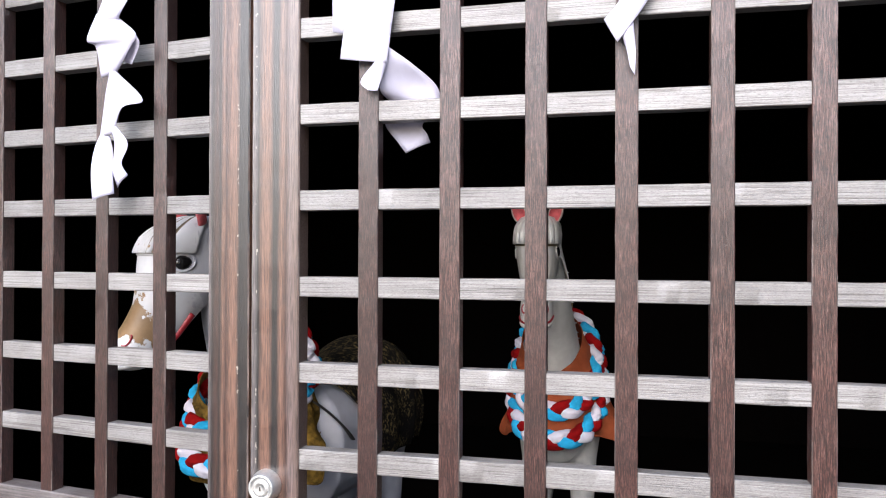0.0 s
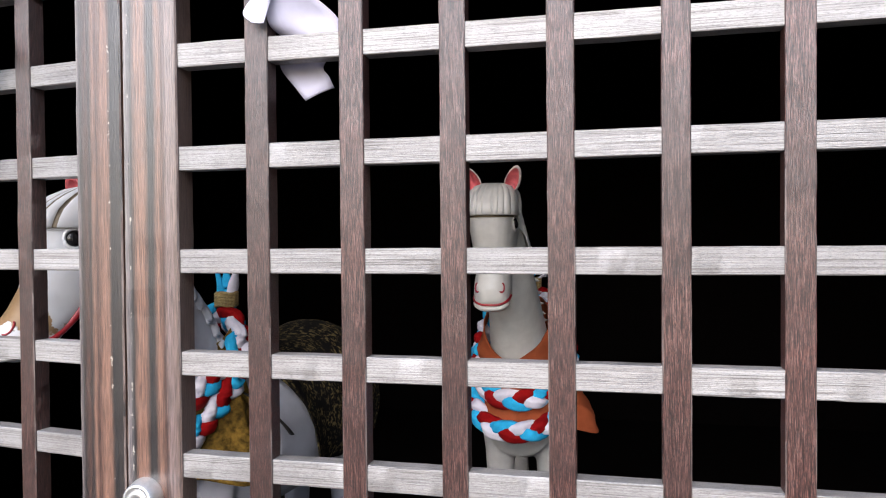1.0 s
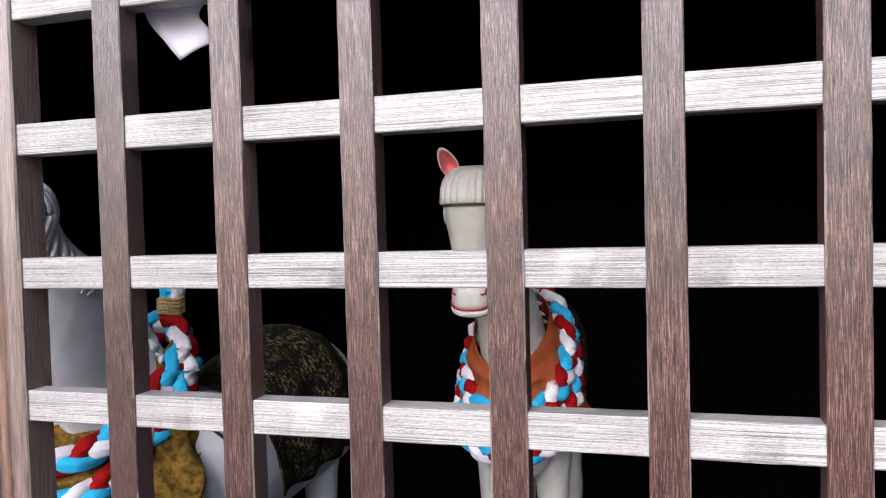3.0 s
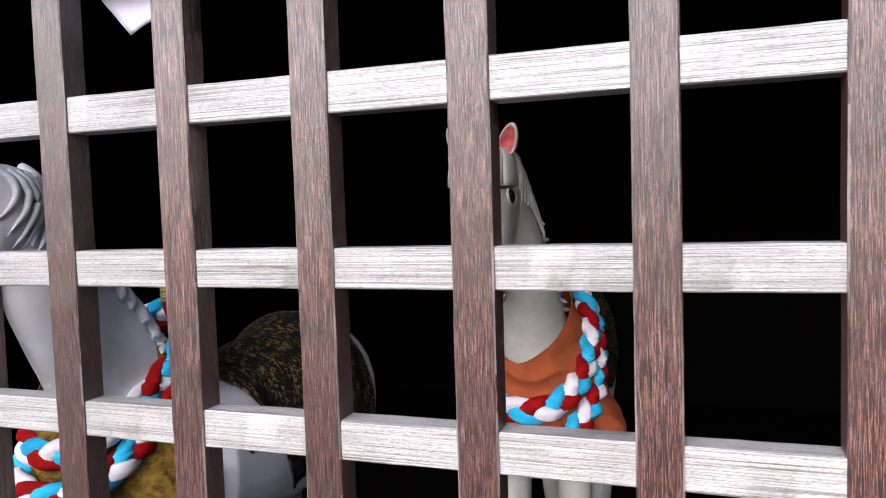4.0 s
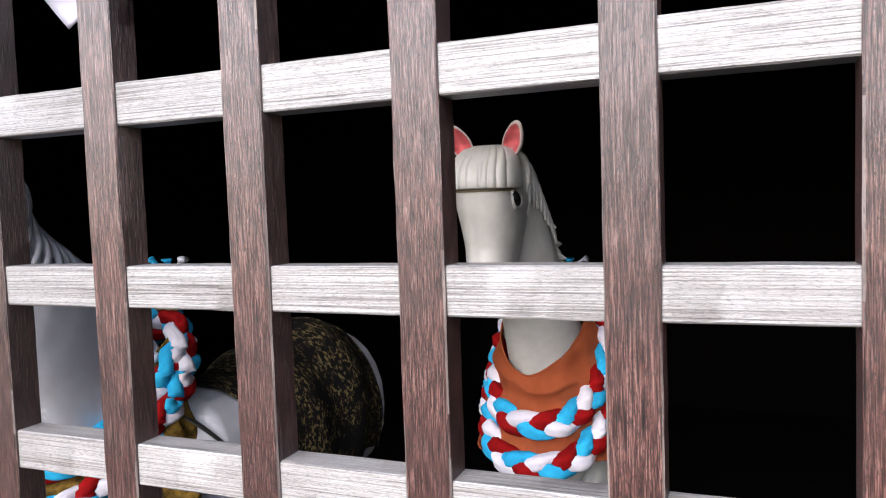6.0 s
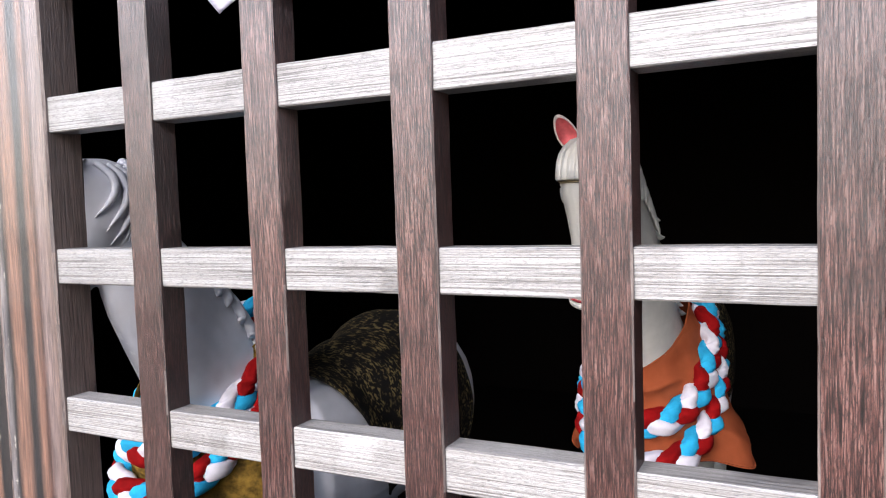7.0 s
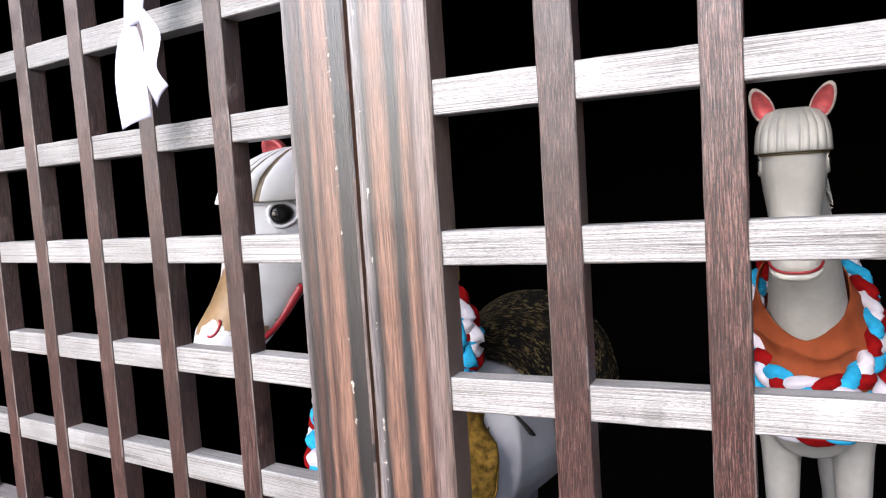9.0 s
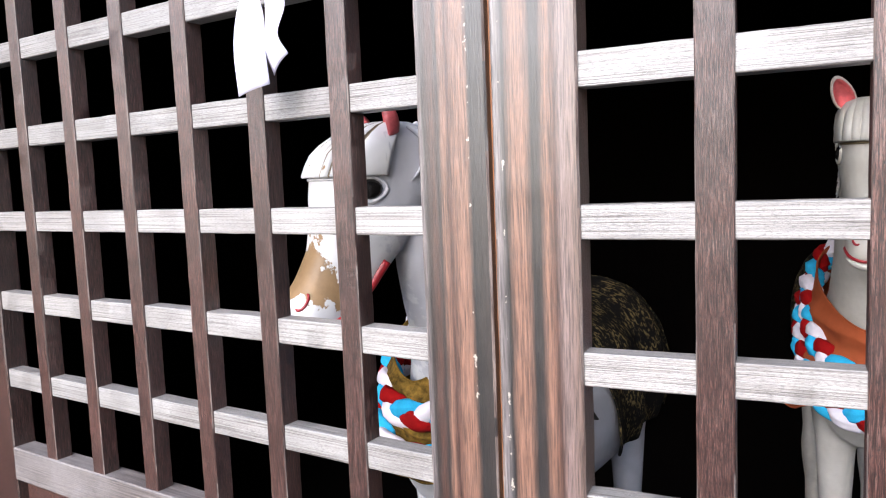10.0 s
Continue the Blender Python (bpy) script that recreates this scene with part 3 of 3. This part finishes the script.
def horse_statue(name, h, mats, label, gape, line, ear_tip, front):
    """One joined mesh. Materials: paint, pink, rim, red, black, line."""
    bm = horse_skin(h)
    surface = BVHTree.FromBMesh(bm)

    def on(p, lift=0.0):
        q, normal, _, _ = surface.find_nearest(Vector(p))
        return q + normal * lift
    # fluted fringe over the brow, with a thick lower hem
    levels = [0.015, 0.017, 0.030, 0.045, 0.058, 0.070, 0.080, 0.086]
    degs = [-88 + i * 1.375 for i in range(129)]

    def flute(z, d, inner):
        if inner:
            return h.skin(z, d, 0.97)
        top = max(0, (z - 0.055) / 0.04)
        across = math.copysign(abs(math.sin(radians(d))) ** 0.6, d)
        groove = abs(math.sin(across * 4.5 * math.pi + 0.15 * math.sin(z * 70))) ** 0.4
        return h.skin(z, d, 1.0, (0.0030 + 0.0062 * groove) * (1 - 0.3 * top) - (0.0015 if z < 0.016 else 0))
    outer = [[bm.verts.new(flute(z, d, False)) for d in degs] for z in levels]
    inner = [[bm.verts.new(flute(z, d, True)) for d in degs] for z in (levels[0], levels[-1])]
    for a, b in zip([inner[0]] + outer, outer + [inner[1]]):
        for i in range(len(degs) - 1):
            across = math.copysign(abs(math.sin(radians(degs[i] + 0.7))) ** 0.6, degs[i])
            deep = abs(math.sin(across * 4.5 * math.pi)) < 0.32
            bm.faces.new((a[i], a[i + 1], b[i + 1], b[i])).material_index = 7 if deep else 6
    for i in (0, -1):
        bm.faces.new([inner[0][i]] + [row[i] for row in outer] + [inner[1][i]]).material_index = 6
    tube(bm, [on(h.skin(0.0125, d), 0.001) for d in range(-84, 85, 4)], 0.0022, 6, 5)
    for side in (-1, 1):
        # ears: cupped leaves, pink inside
        root, tip = Vector((0.010, 0.034 * side, 0.066)), Vector((ear_tip[0], ear_tip[1] * side, ear_tip[2]))
        along = tip - root
        across = Vector((0.25, 0.85 * side, -0.45)).normalized()
        across = (across - along.normalized() * across.dot(along.normalized())).normalized()
        out = along.normalized().cross(across) * side
        if out.x < 0:
            out = -out
        loops = []
        for scale, lift in ((0.35, -0.014), (0.8, -0.011), (1.0, -0.002), (1.02, 0.003), (0.86, 0.004), (0.78, -0.002), (0.4, -0.007), (0.12, -0.008)):
            loop = []
            for k in range(18):
                a = 2 * math.pi * k / 18
                u = 0.5 - 0.5 * math.cos(a)
                wide = 0.0195 * math.sin(a) * (1.05 - 0.35 * u)
                p = root + along * (0.42 + (u - 0.42) * scale) + across * wide * scale + out * lift
                loop.append(h.head(*p))
            loops.append(loop)
        made = [[bm.verts.new(p) for p in loop] for loop in loops]
        for r, (a, b) in enumerate(zip(made, made[1:])):
            for k in range(18):
                bm.faces.new((a[k], a[(k + 1) % 18], b[(k + 1) % 18], b[k])).material_index = 2 if r < 4 else 1
        bm.faces.new(made[0]).material_index = 2
        bm.faces.new(made[-1]).material_index = 1
        # eyes: lid ridge and glossy ball
        mid = 77 * side
        rim = [on(h.skin(-0.002 + 0.0160 * math.sin(2 * math.pi * k / 20), mid + 11.5 * math.cos(2 * math.pi * k / 20) * side), 0.0005) for k in range(21)]
        tube(bm, rim, 0.0030, 8, 0, close=False)
        loops = []
        for scale, lift in ((1.0, -0.002), (0.9, 0.002), (0.65, 0.0045), (0.3, 0.0058), (0.06, 0.006)):
            loops.append([on(h.skin(-0.002 + 0.0140 * scale * math.sin(2 * math.pi * k / 16), mid + 10 * scale * math.cos(2 * math.pi * k / 16) * side), lift) for k in range(16)])
        rings(bm, loops, True, 4)
        # nostrils: small sunken curls
        tube(bm, [on(h.skin(-0.138 + 0.010 * math.sin(a), side * (36 + 12 * math.cos(a)))) for a in [-2.2 + 0.4 * k for k in range(10)]], [0.0008] + [0.0022] * 8 + [0.0008], 6, 3)
        # combed hair behind the ear: nested crescents that end in points beside and below the eye
        us = np.linspace(0, 1, 17)
        for k in range(6):
            pts = [h.skin(0.080 - 0.002 * k - (0.074 + 0.017 * k) * u ** 1.25, side * (92 + 12 * k + (8 + 3 * k) * u + 14 * math.sin(u * math.pi) ** 1.2), 1.0, 0.0045 - 0.003 * u ** 3) for u in us]
            tube(bm, pts, [0.0062 * (0.62 + 0.5 * math.sin(u * 2.4)) * (1 - u ** 3.2) + 0.0005 for u in us], 8, 0)
        # mane: crescent locks that leave the crest, bend down the neck and end in points turned forward
        places = [0.25 + 0.19 * k for k in range(9)] + [1.80 + 0.30 * k for k in range(8)]
        for k, n0 in enumerate(places):
            reach, drop, thick = (84 - 2 * k, 0.52, 0.0082) if k < 9 else (52, 0.46, 0.0105)
            pts, rad = [], []
            for u in us:
                n = n0 + drop * math.sin(u * 2.35) + 0.02 * math.sin(k * 2.1)
                flick = (0.004 if k < 9 else 0.016) * max(0, u - 0.72) / 0.28
                pts.append(on(h.neck(max(0, n), side * (3 + reach * u ** 1.15)), 0.0045 + 0.6 * flick))
                rad.append(thick * (0.72 + 0.42 * math.sin(u * 2.4)) * (1 - u ** 3.0) + 0.0005)
            tube(bm, pts, rad, 8, 0)
    # lips: red line round the muzzle and a pale lower lip
    line = line + [(z, -d) for z, d in line[-2::-1]]
    lip = [on(p) for p in bend([h.skin(z, d) for z, d in line], 6)]
    mid = len(lip) // 2
    tube(bm, lip, [0.001 + gape * (1.0 - front * math.cos((i - mid) / mid * 1.4) ** 2) for i in range(len(lip))], 8, 3)
    low = [on(p, 0.0005) for p in bend([h.skin(z - 0.0075, d) for z, d in line[1:-1]], 6)]
    tube(bm, low, [0.001 + 0.0055 * math.sin(math.pi * i / (len(low) - 1)) ** 0.5 for i in range(len(low))], 8, 0)
    bmesh.ops.recalc_face_normals(bm, faces=bm.faces)
    ob = part(name, bm, mats, None)
    ob.location = h.base
    return tagged(ob, label, "statue")


right = Horse((0.010, 0.040, -0.004), girth=0.72, skew=-0.03, pitch=-0.22, size=0.99)
left = Horse((-0.600, -0.530, -0.029), -30, (0.100, -0.013), 0.10, pitch=0.16, size=1.07, fore=(-0.090, 0.110), slim=0.06)
eye_mid = left.head(0, 0, 0)
face = (left.head(0.1, 0, 0) - eye_mid).normalized()
flaked = peeling("flaking_white_paint", (0.58, 0.58, 0.63), (0.74, 0.74, 0.76), (0.33, 0.21, 0.11), tuple(eye_mid), (face.x, face.y, -0.5), 0.214, 0.105, chin=-0.104)
flaked_hair = peeling("streaked_white_paint", (0.56, 0.56, 0.60), (0.76, 0.76, 0.78), (0.33, 0.21, 0.11), tuple(eye_mid), (face.x, face.y, 0.1), 0.192, 0.07, (95, 95, 16))
bare_groove = plain("bare_brown_groove", (0.24, 0.19, 0.13), 0.7, 45, 0.35)
horse_statue("horse_statue", right, [grey_paint, pink_paint, ear_rim, red_paint, black_gloss, line_paint, grey_paint, grey_paint],
             "grey-white painted horse statue facing out through the lattice", 0.0022,
             [(-0.158, 92), (-0.163, 78), (-0.168, 62), (-0.172, 44), (-0.175, 22), (-0.1755, 0)], (0.018, 0.058, 0.121), 0.2)
horse_statue("horse_statue", left, [flaked, pink_paint, pink_paint, red_paint, black_gloss, flaked, flaked_hair, bare_groove],
             "white horse statue with head turned and paint flaking off its muzzle", 0.0068,
             [(-0.098, 122), (-0.125, 129), (-0.148, 132), (-0.165, 108), (-0.173, 70), (-0.177, 30), (-0.178, 0)], (0.032, 0.050, 0.102), 0.85)


# ---- what the statues wear ----
def ring_point(h, deg, rx, ry, cy, zlow, zhigh, power, back=None, lean=0.0):
    c, s = math.cos(radians(deg)), math.sin(radians(deg))
    ry = back if back and c < 0 else ry
    power_x = 0.85 + (0.8 * -c if back and c < 0 else 0.0)
    return h.place((BX + 0.003 + rx * math.copysign(abs(s) ** power_x, s) + lean * ((1 - c) / 2) ** 2, cy - ry * c, zlow + (zhigh - zlow) * ((1 - c) / 2) ** power), 0)


def bib(name, h, mat, label):
    """Cloth round the chest, open behind, with soft folds and a pointed side."""
    bm = bmesh.new()
    rows, cols = 41, 97
    grid = []
    for r in range(rows):
        v, row = r / (rows - 1), []
        for c in range(cols):
            d = -150 + 300 * c / (cols - 1)
            a = radians(d)
            drop = 0.062 * math.exp(-((abs(d) - 82) / 24) ** 2)
            rx, ry = 0.083 + 0.047 * v ** 0.8, 0.140 + 0.022 * v ** 0.7
            z0, z1 = 1.026 + 0.145 * abs(math.sin(a / 2)) ** 1.5, 0.862 + 0.052 * (1 - math.cos(a)) - drop
            fold = 0.0055 * v ** 0.8 * math.sin(d * 0.19 + 1.5 * math.sin(v * 3)) + 0.0085 * (1 - 2 * abs(math.sin(v * 8.5 - 0.012 * d + math.cos(a) * 2 + noise.noise(Vector((d * 0.03, v * 3, 8.0))) * 0.9)) ** 0.7) * math.cos(a / 2) ** 1.2 * min(1, v * 6)
            fold += 0.002 * noise.noise(Vector((d * 0.05, v * 4, 3.0)))
            p = h.place((BX - 0.01 * (1 - v) + (rx + fold + drop * (1.1 if d > 0 else 0.3) * v) * math.sin(a), 2.035 - (ry + fold) * math.cos(a), z0 + (z1 - z0) * v), 0)
            row.append(bm.verts.new(p - h.base))
        grid.append(row)
    for a, b in zip(grid, grid[1:]):
        for c in range(cols - 1):
            bm.faces.new((a[c], b[c], b[c + 1], a[c + 1]))
    bmesh.ops.recalc_face_normals(bm, faces=bm.faces)
    edges = [[v.co.copy() for v in grid[i]] for i in (0, -1)]
    bmesh.ops.solidify(bm, geom=bm.faces[:], thickness=0.0022)
    top = thing(name, h.base, label, "cloth")
    part("cloth_sheet", bm, mat, top)
    for line in edges:
        bm = bmesh.new()
        tube(bm, line, 0.0019, 7)
        part("hem", bm, mat, top)
    return top


def braided_rope(h, label, loops, tuft):
    """Rope of three cloth strands plaited together and laid round the neck in loops, tied with straw behind."""
    rope = thing("braided_rope", h.place((BX, 2.03, 0.9), 0), label, "rope")
    for number, laid in enumerate(loops):
        fine = [ring_point(h, d, *laid) for d in np.linspace(-180, 180, 361)]
        run = np.concatenate([[0], np.cumsum([(b - a).length for a, b in zip(fine, fine[1:])])])
        turns = max(4, round(run[-1] / 0.135))
        middle = sum(fine, Vector()) / len(fine)
        for k, (mat, word) in enumerate(((red_cloth, "crimson cloth strand"), (white_cloth, "white cloth strand"), (blue_cloth, "sky-blue cloth strand"))):
            pts, rad, ups = [], [], []
            steps = turns * 24
            for i in range(steps + 1):
                s = run[-1] * i / steps
                j = min(int(np.searchsorted(run, s, "right")) - 1, 359)
                u = (s - run[j]) / (run[j + 1] - run[j])
                p = fine[j].lerp(fine[j + 1], u)
                t = (fine[j + 1] - fine[j]).normalized()
                away = p - middle
                away.z = 0.03
                away = (away - t * away.dot(t)).normalized()
                side = t.cross(away)
                th = 2 * math.pi * (turns * i / steps + k / 3) + number * 1.3
                wob = noise.noise(Vector((i * 0.13, k * 5.0, number * 9.0)))
                pts.append(p + side * (0.0130 + 0.0015 * wob) * math.sin(th) + away * (0.0085 * math.sin(2 * th) + 0.004) - rope.location)
                rad.append(0.0140 * (0.86 + 0.24 * abs(math.cos(th)) + 0.07 * wob))
            bm = bmesh.new()
            loops_made = []
            for i, p in enumerate(pts):
                t = (pts[min(i + 1, len(pts) - 1)] - pts[max(i - 1, 0)]).normalized()
                a = t.cross(Vector((0.1, 0.2, 1))).normalized()
                b = t.cross(a)
                ring = []
                for q in range(22):
                    ang = 2 * math.pi * q / 22
                    pleat = 1 + 0.06 * math.sin(4 * ang + i * 0.09 + k) + 0.045 * math.sin(7 * ang - i * 0.05) + 0.05 * noise.noise(Vector((math.cos(ang) * 2, math.sin(ang) * 2, i * 0.12 + k * 9)))
                    ring.append(p + (a * math.cos(ang) + b * math.sin(ang)) * rad[i] * pleat)
                loops_made.append(ring)
            rings(bm, loops_made, False)
            bmesh.ops.recalc_face_normals(bm, faces=bm.faces)
            part("strand", bm, mat, rope, word)
    knot = ring_point(h, 180, *loops[0]) + Vector((0.012, 0.0, 0.004)) - rope.location
    bm = bmesh.new()
    for k in range(5):
        tube(bm, [knot + Vector((0.023 * math.cos(a), 0.023 * math.sin(a), 0.012 + 0.0065 * k + 0.002 * math.sin(3 * a))) for a in np.linspace(0, 2 * math.pi, 25)], 0.0042, 7)
    part("tie", bm, straw, rope, "straw cord tie")
    if tuft:
        for word, mat, side in (("blue cloth end", blue_cloth, 0.0), ("white cloth end", white_cloth, 0.016), ("blue cloth end", blue_cloth, -0.016)):
            bm = bmesh.new()
            tube(bm, bend([knot + Vector((0, 0, 0.005)), knot + Vector((side * 0.8, 0.004, 0.045 * tuft)), knot + Vector((side * 1.5, 0.0, 0.085 * tuft)), knot + Vector((side * 2.4, -0.004, 0.10 * tuft))], 6),
                 [0.012 + 0.006 * math.sin(i * 0.35) for i in range(19)], 12, 0, 0.6)
            part("rope_end", bm, mat, rope, word)
    return rope


bib("neck_bib", right, orange_cloth, "faded vermilion cloth bib draped round the statue's chest")
bib("neck_bib", left, mustard_cloth, "mustard brocade bib draped round the statue's chest")
LOOPS = [(0.102, 0.148, 2.035, 0.938, 1.165, 1.15), (0.116, 0.166, 2.035, 0.868, 1.150, 1.25)]
LOOPS_LEFT = [(0.100, 0.148, 2.035, 0.972, 1.185, 1.15, 0.19, -0.045), (0.114, 0.166, 2.035, 0.905, 1.170, 1.25, 0.20, -0.045)]
braided_rope(right, "red, white and blue braided cloth rope looped round the neck", LOOPS, 0.5)
braided_rope(left, "red, white and blue braided rope tied with straw behind the neck", LOOPS_LEFT, 1.0)


def saddle_cloth(h):
    cloth = thing("saddle_cloth", h.place((BX, 2.3, 1.06), 0), "dark brocade saddle cloth with gold figure on the statue's back", "cloth")
    bm = bmesh.new()
    degs = [-118 + 4 * i for i in range(60)]
    grid = []
    for r in range(25):
        v, row = r / 24, []
        for d in degs:
            y = 2.225 + 0.115 * (abs(d) / 118) ** 1.3 + (0.335 - 0.07 * (abs(d) / 118) ** 2) * v
            fold = 0.012 + 0.006 * math.sin(v * 17 + abs(d) * 0.02) * min(1, abs(d) / 70) + 0.003 * noise.noise(Vector((d * 0.05, v * 5, 1)))
            row.append(bm.verts.new(h.body(y, d, fold) + h.base - cloth.location))
        grid.append(row)
    for a, b in zip(grid, grid[1:]):
        for c in range(len(degs) - 1):
            bm.faces.new((a[c], b[c], b[c + 1], a[c + 1]))
    bmesh.ops.recalc_face_normals(bm, faces=bm.faces)
    edges = [[v.co.copy() for v in grid[i]] for i in (0, -1)]
    bmesh.ops.solidify(bm, geom=bm.faces[:], thickness=0.003)
    part("cloth_sheet", bm, saddle_brocade, cloth)
    for line in edges:
        bm = bmesh.new()
        tube(bm, line, 0.0028, 7)
        part("hem", bm, saddle_brocade, cloth, "dark braid hem")
    bm = bmesh.new()
    tube(bm, [h.body(2.10 + 0.13 * u, 34 + 50 * u, 0.004) + h.base - cloth.location for u in np.linspace(0, 1, 14)], 0.0085, 8, 0, 0.35)
    part("strap", bm, leather, cloth, "black leather strap")


saddle_cloth(left)
saddle_cloth(right)


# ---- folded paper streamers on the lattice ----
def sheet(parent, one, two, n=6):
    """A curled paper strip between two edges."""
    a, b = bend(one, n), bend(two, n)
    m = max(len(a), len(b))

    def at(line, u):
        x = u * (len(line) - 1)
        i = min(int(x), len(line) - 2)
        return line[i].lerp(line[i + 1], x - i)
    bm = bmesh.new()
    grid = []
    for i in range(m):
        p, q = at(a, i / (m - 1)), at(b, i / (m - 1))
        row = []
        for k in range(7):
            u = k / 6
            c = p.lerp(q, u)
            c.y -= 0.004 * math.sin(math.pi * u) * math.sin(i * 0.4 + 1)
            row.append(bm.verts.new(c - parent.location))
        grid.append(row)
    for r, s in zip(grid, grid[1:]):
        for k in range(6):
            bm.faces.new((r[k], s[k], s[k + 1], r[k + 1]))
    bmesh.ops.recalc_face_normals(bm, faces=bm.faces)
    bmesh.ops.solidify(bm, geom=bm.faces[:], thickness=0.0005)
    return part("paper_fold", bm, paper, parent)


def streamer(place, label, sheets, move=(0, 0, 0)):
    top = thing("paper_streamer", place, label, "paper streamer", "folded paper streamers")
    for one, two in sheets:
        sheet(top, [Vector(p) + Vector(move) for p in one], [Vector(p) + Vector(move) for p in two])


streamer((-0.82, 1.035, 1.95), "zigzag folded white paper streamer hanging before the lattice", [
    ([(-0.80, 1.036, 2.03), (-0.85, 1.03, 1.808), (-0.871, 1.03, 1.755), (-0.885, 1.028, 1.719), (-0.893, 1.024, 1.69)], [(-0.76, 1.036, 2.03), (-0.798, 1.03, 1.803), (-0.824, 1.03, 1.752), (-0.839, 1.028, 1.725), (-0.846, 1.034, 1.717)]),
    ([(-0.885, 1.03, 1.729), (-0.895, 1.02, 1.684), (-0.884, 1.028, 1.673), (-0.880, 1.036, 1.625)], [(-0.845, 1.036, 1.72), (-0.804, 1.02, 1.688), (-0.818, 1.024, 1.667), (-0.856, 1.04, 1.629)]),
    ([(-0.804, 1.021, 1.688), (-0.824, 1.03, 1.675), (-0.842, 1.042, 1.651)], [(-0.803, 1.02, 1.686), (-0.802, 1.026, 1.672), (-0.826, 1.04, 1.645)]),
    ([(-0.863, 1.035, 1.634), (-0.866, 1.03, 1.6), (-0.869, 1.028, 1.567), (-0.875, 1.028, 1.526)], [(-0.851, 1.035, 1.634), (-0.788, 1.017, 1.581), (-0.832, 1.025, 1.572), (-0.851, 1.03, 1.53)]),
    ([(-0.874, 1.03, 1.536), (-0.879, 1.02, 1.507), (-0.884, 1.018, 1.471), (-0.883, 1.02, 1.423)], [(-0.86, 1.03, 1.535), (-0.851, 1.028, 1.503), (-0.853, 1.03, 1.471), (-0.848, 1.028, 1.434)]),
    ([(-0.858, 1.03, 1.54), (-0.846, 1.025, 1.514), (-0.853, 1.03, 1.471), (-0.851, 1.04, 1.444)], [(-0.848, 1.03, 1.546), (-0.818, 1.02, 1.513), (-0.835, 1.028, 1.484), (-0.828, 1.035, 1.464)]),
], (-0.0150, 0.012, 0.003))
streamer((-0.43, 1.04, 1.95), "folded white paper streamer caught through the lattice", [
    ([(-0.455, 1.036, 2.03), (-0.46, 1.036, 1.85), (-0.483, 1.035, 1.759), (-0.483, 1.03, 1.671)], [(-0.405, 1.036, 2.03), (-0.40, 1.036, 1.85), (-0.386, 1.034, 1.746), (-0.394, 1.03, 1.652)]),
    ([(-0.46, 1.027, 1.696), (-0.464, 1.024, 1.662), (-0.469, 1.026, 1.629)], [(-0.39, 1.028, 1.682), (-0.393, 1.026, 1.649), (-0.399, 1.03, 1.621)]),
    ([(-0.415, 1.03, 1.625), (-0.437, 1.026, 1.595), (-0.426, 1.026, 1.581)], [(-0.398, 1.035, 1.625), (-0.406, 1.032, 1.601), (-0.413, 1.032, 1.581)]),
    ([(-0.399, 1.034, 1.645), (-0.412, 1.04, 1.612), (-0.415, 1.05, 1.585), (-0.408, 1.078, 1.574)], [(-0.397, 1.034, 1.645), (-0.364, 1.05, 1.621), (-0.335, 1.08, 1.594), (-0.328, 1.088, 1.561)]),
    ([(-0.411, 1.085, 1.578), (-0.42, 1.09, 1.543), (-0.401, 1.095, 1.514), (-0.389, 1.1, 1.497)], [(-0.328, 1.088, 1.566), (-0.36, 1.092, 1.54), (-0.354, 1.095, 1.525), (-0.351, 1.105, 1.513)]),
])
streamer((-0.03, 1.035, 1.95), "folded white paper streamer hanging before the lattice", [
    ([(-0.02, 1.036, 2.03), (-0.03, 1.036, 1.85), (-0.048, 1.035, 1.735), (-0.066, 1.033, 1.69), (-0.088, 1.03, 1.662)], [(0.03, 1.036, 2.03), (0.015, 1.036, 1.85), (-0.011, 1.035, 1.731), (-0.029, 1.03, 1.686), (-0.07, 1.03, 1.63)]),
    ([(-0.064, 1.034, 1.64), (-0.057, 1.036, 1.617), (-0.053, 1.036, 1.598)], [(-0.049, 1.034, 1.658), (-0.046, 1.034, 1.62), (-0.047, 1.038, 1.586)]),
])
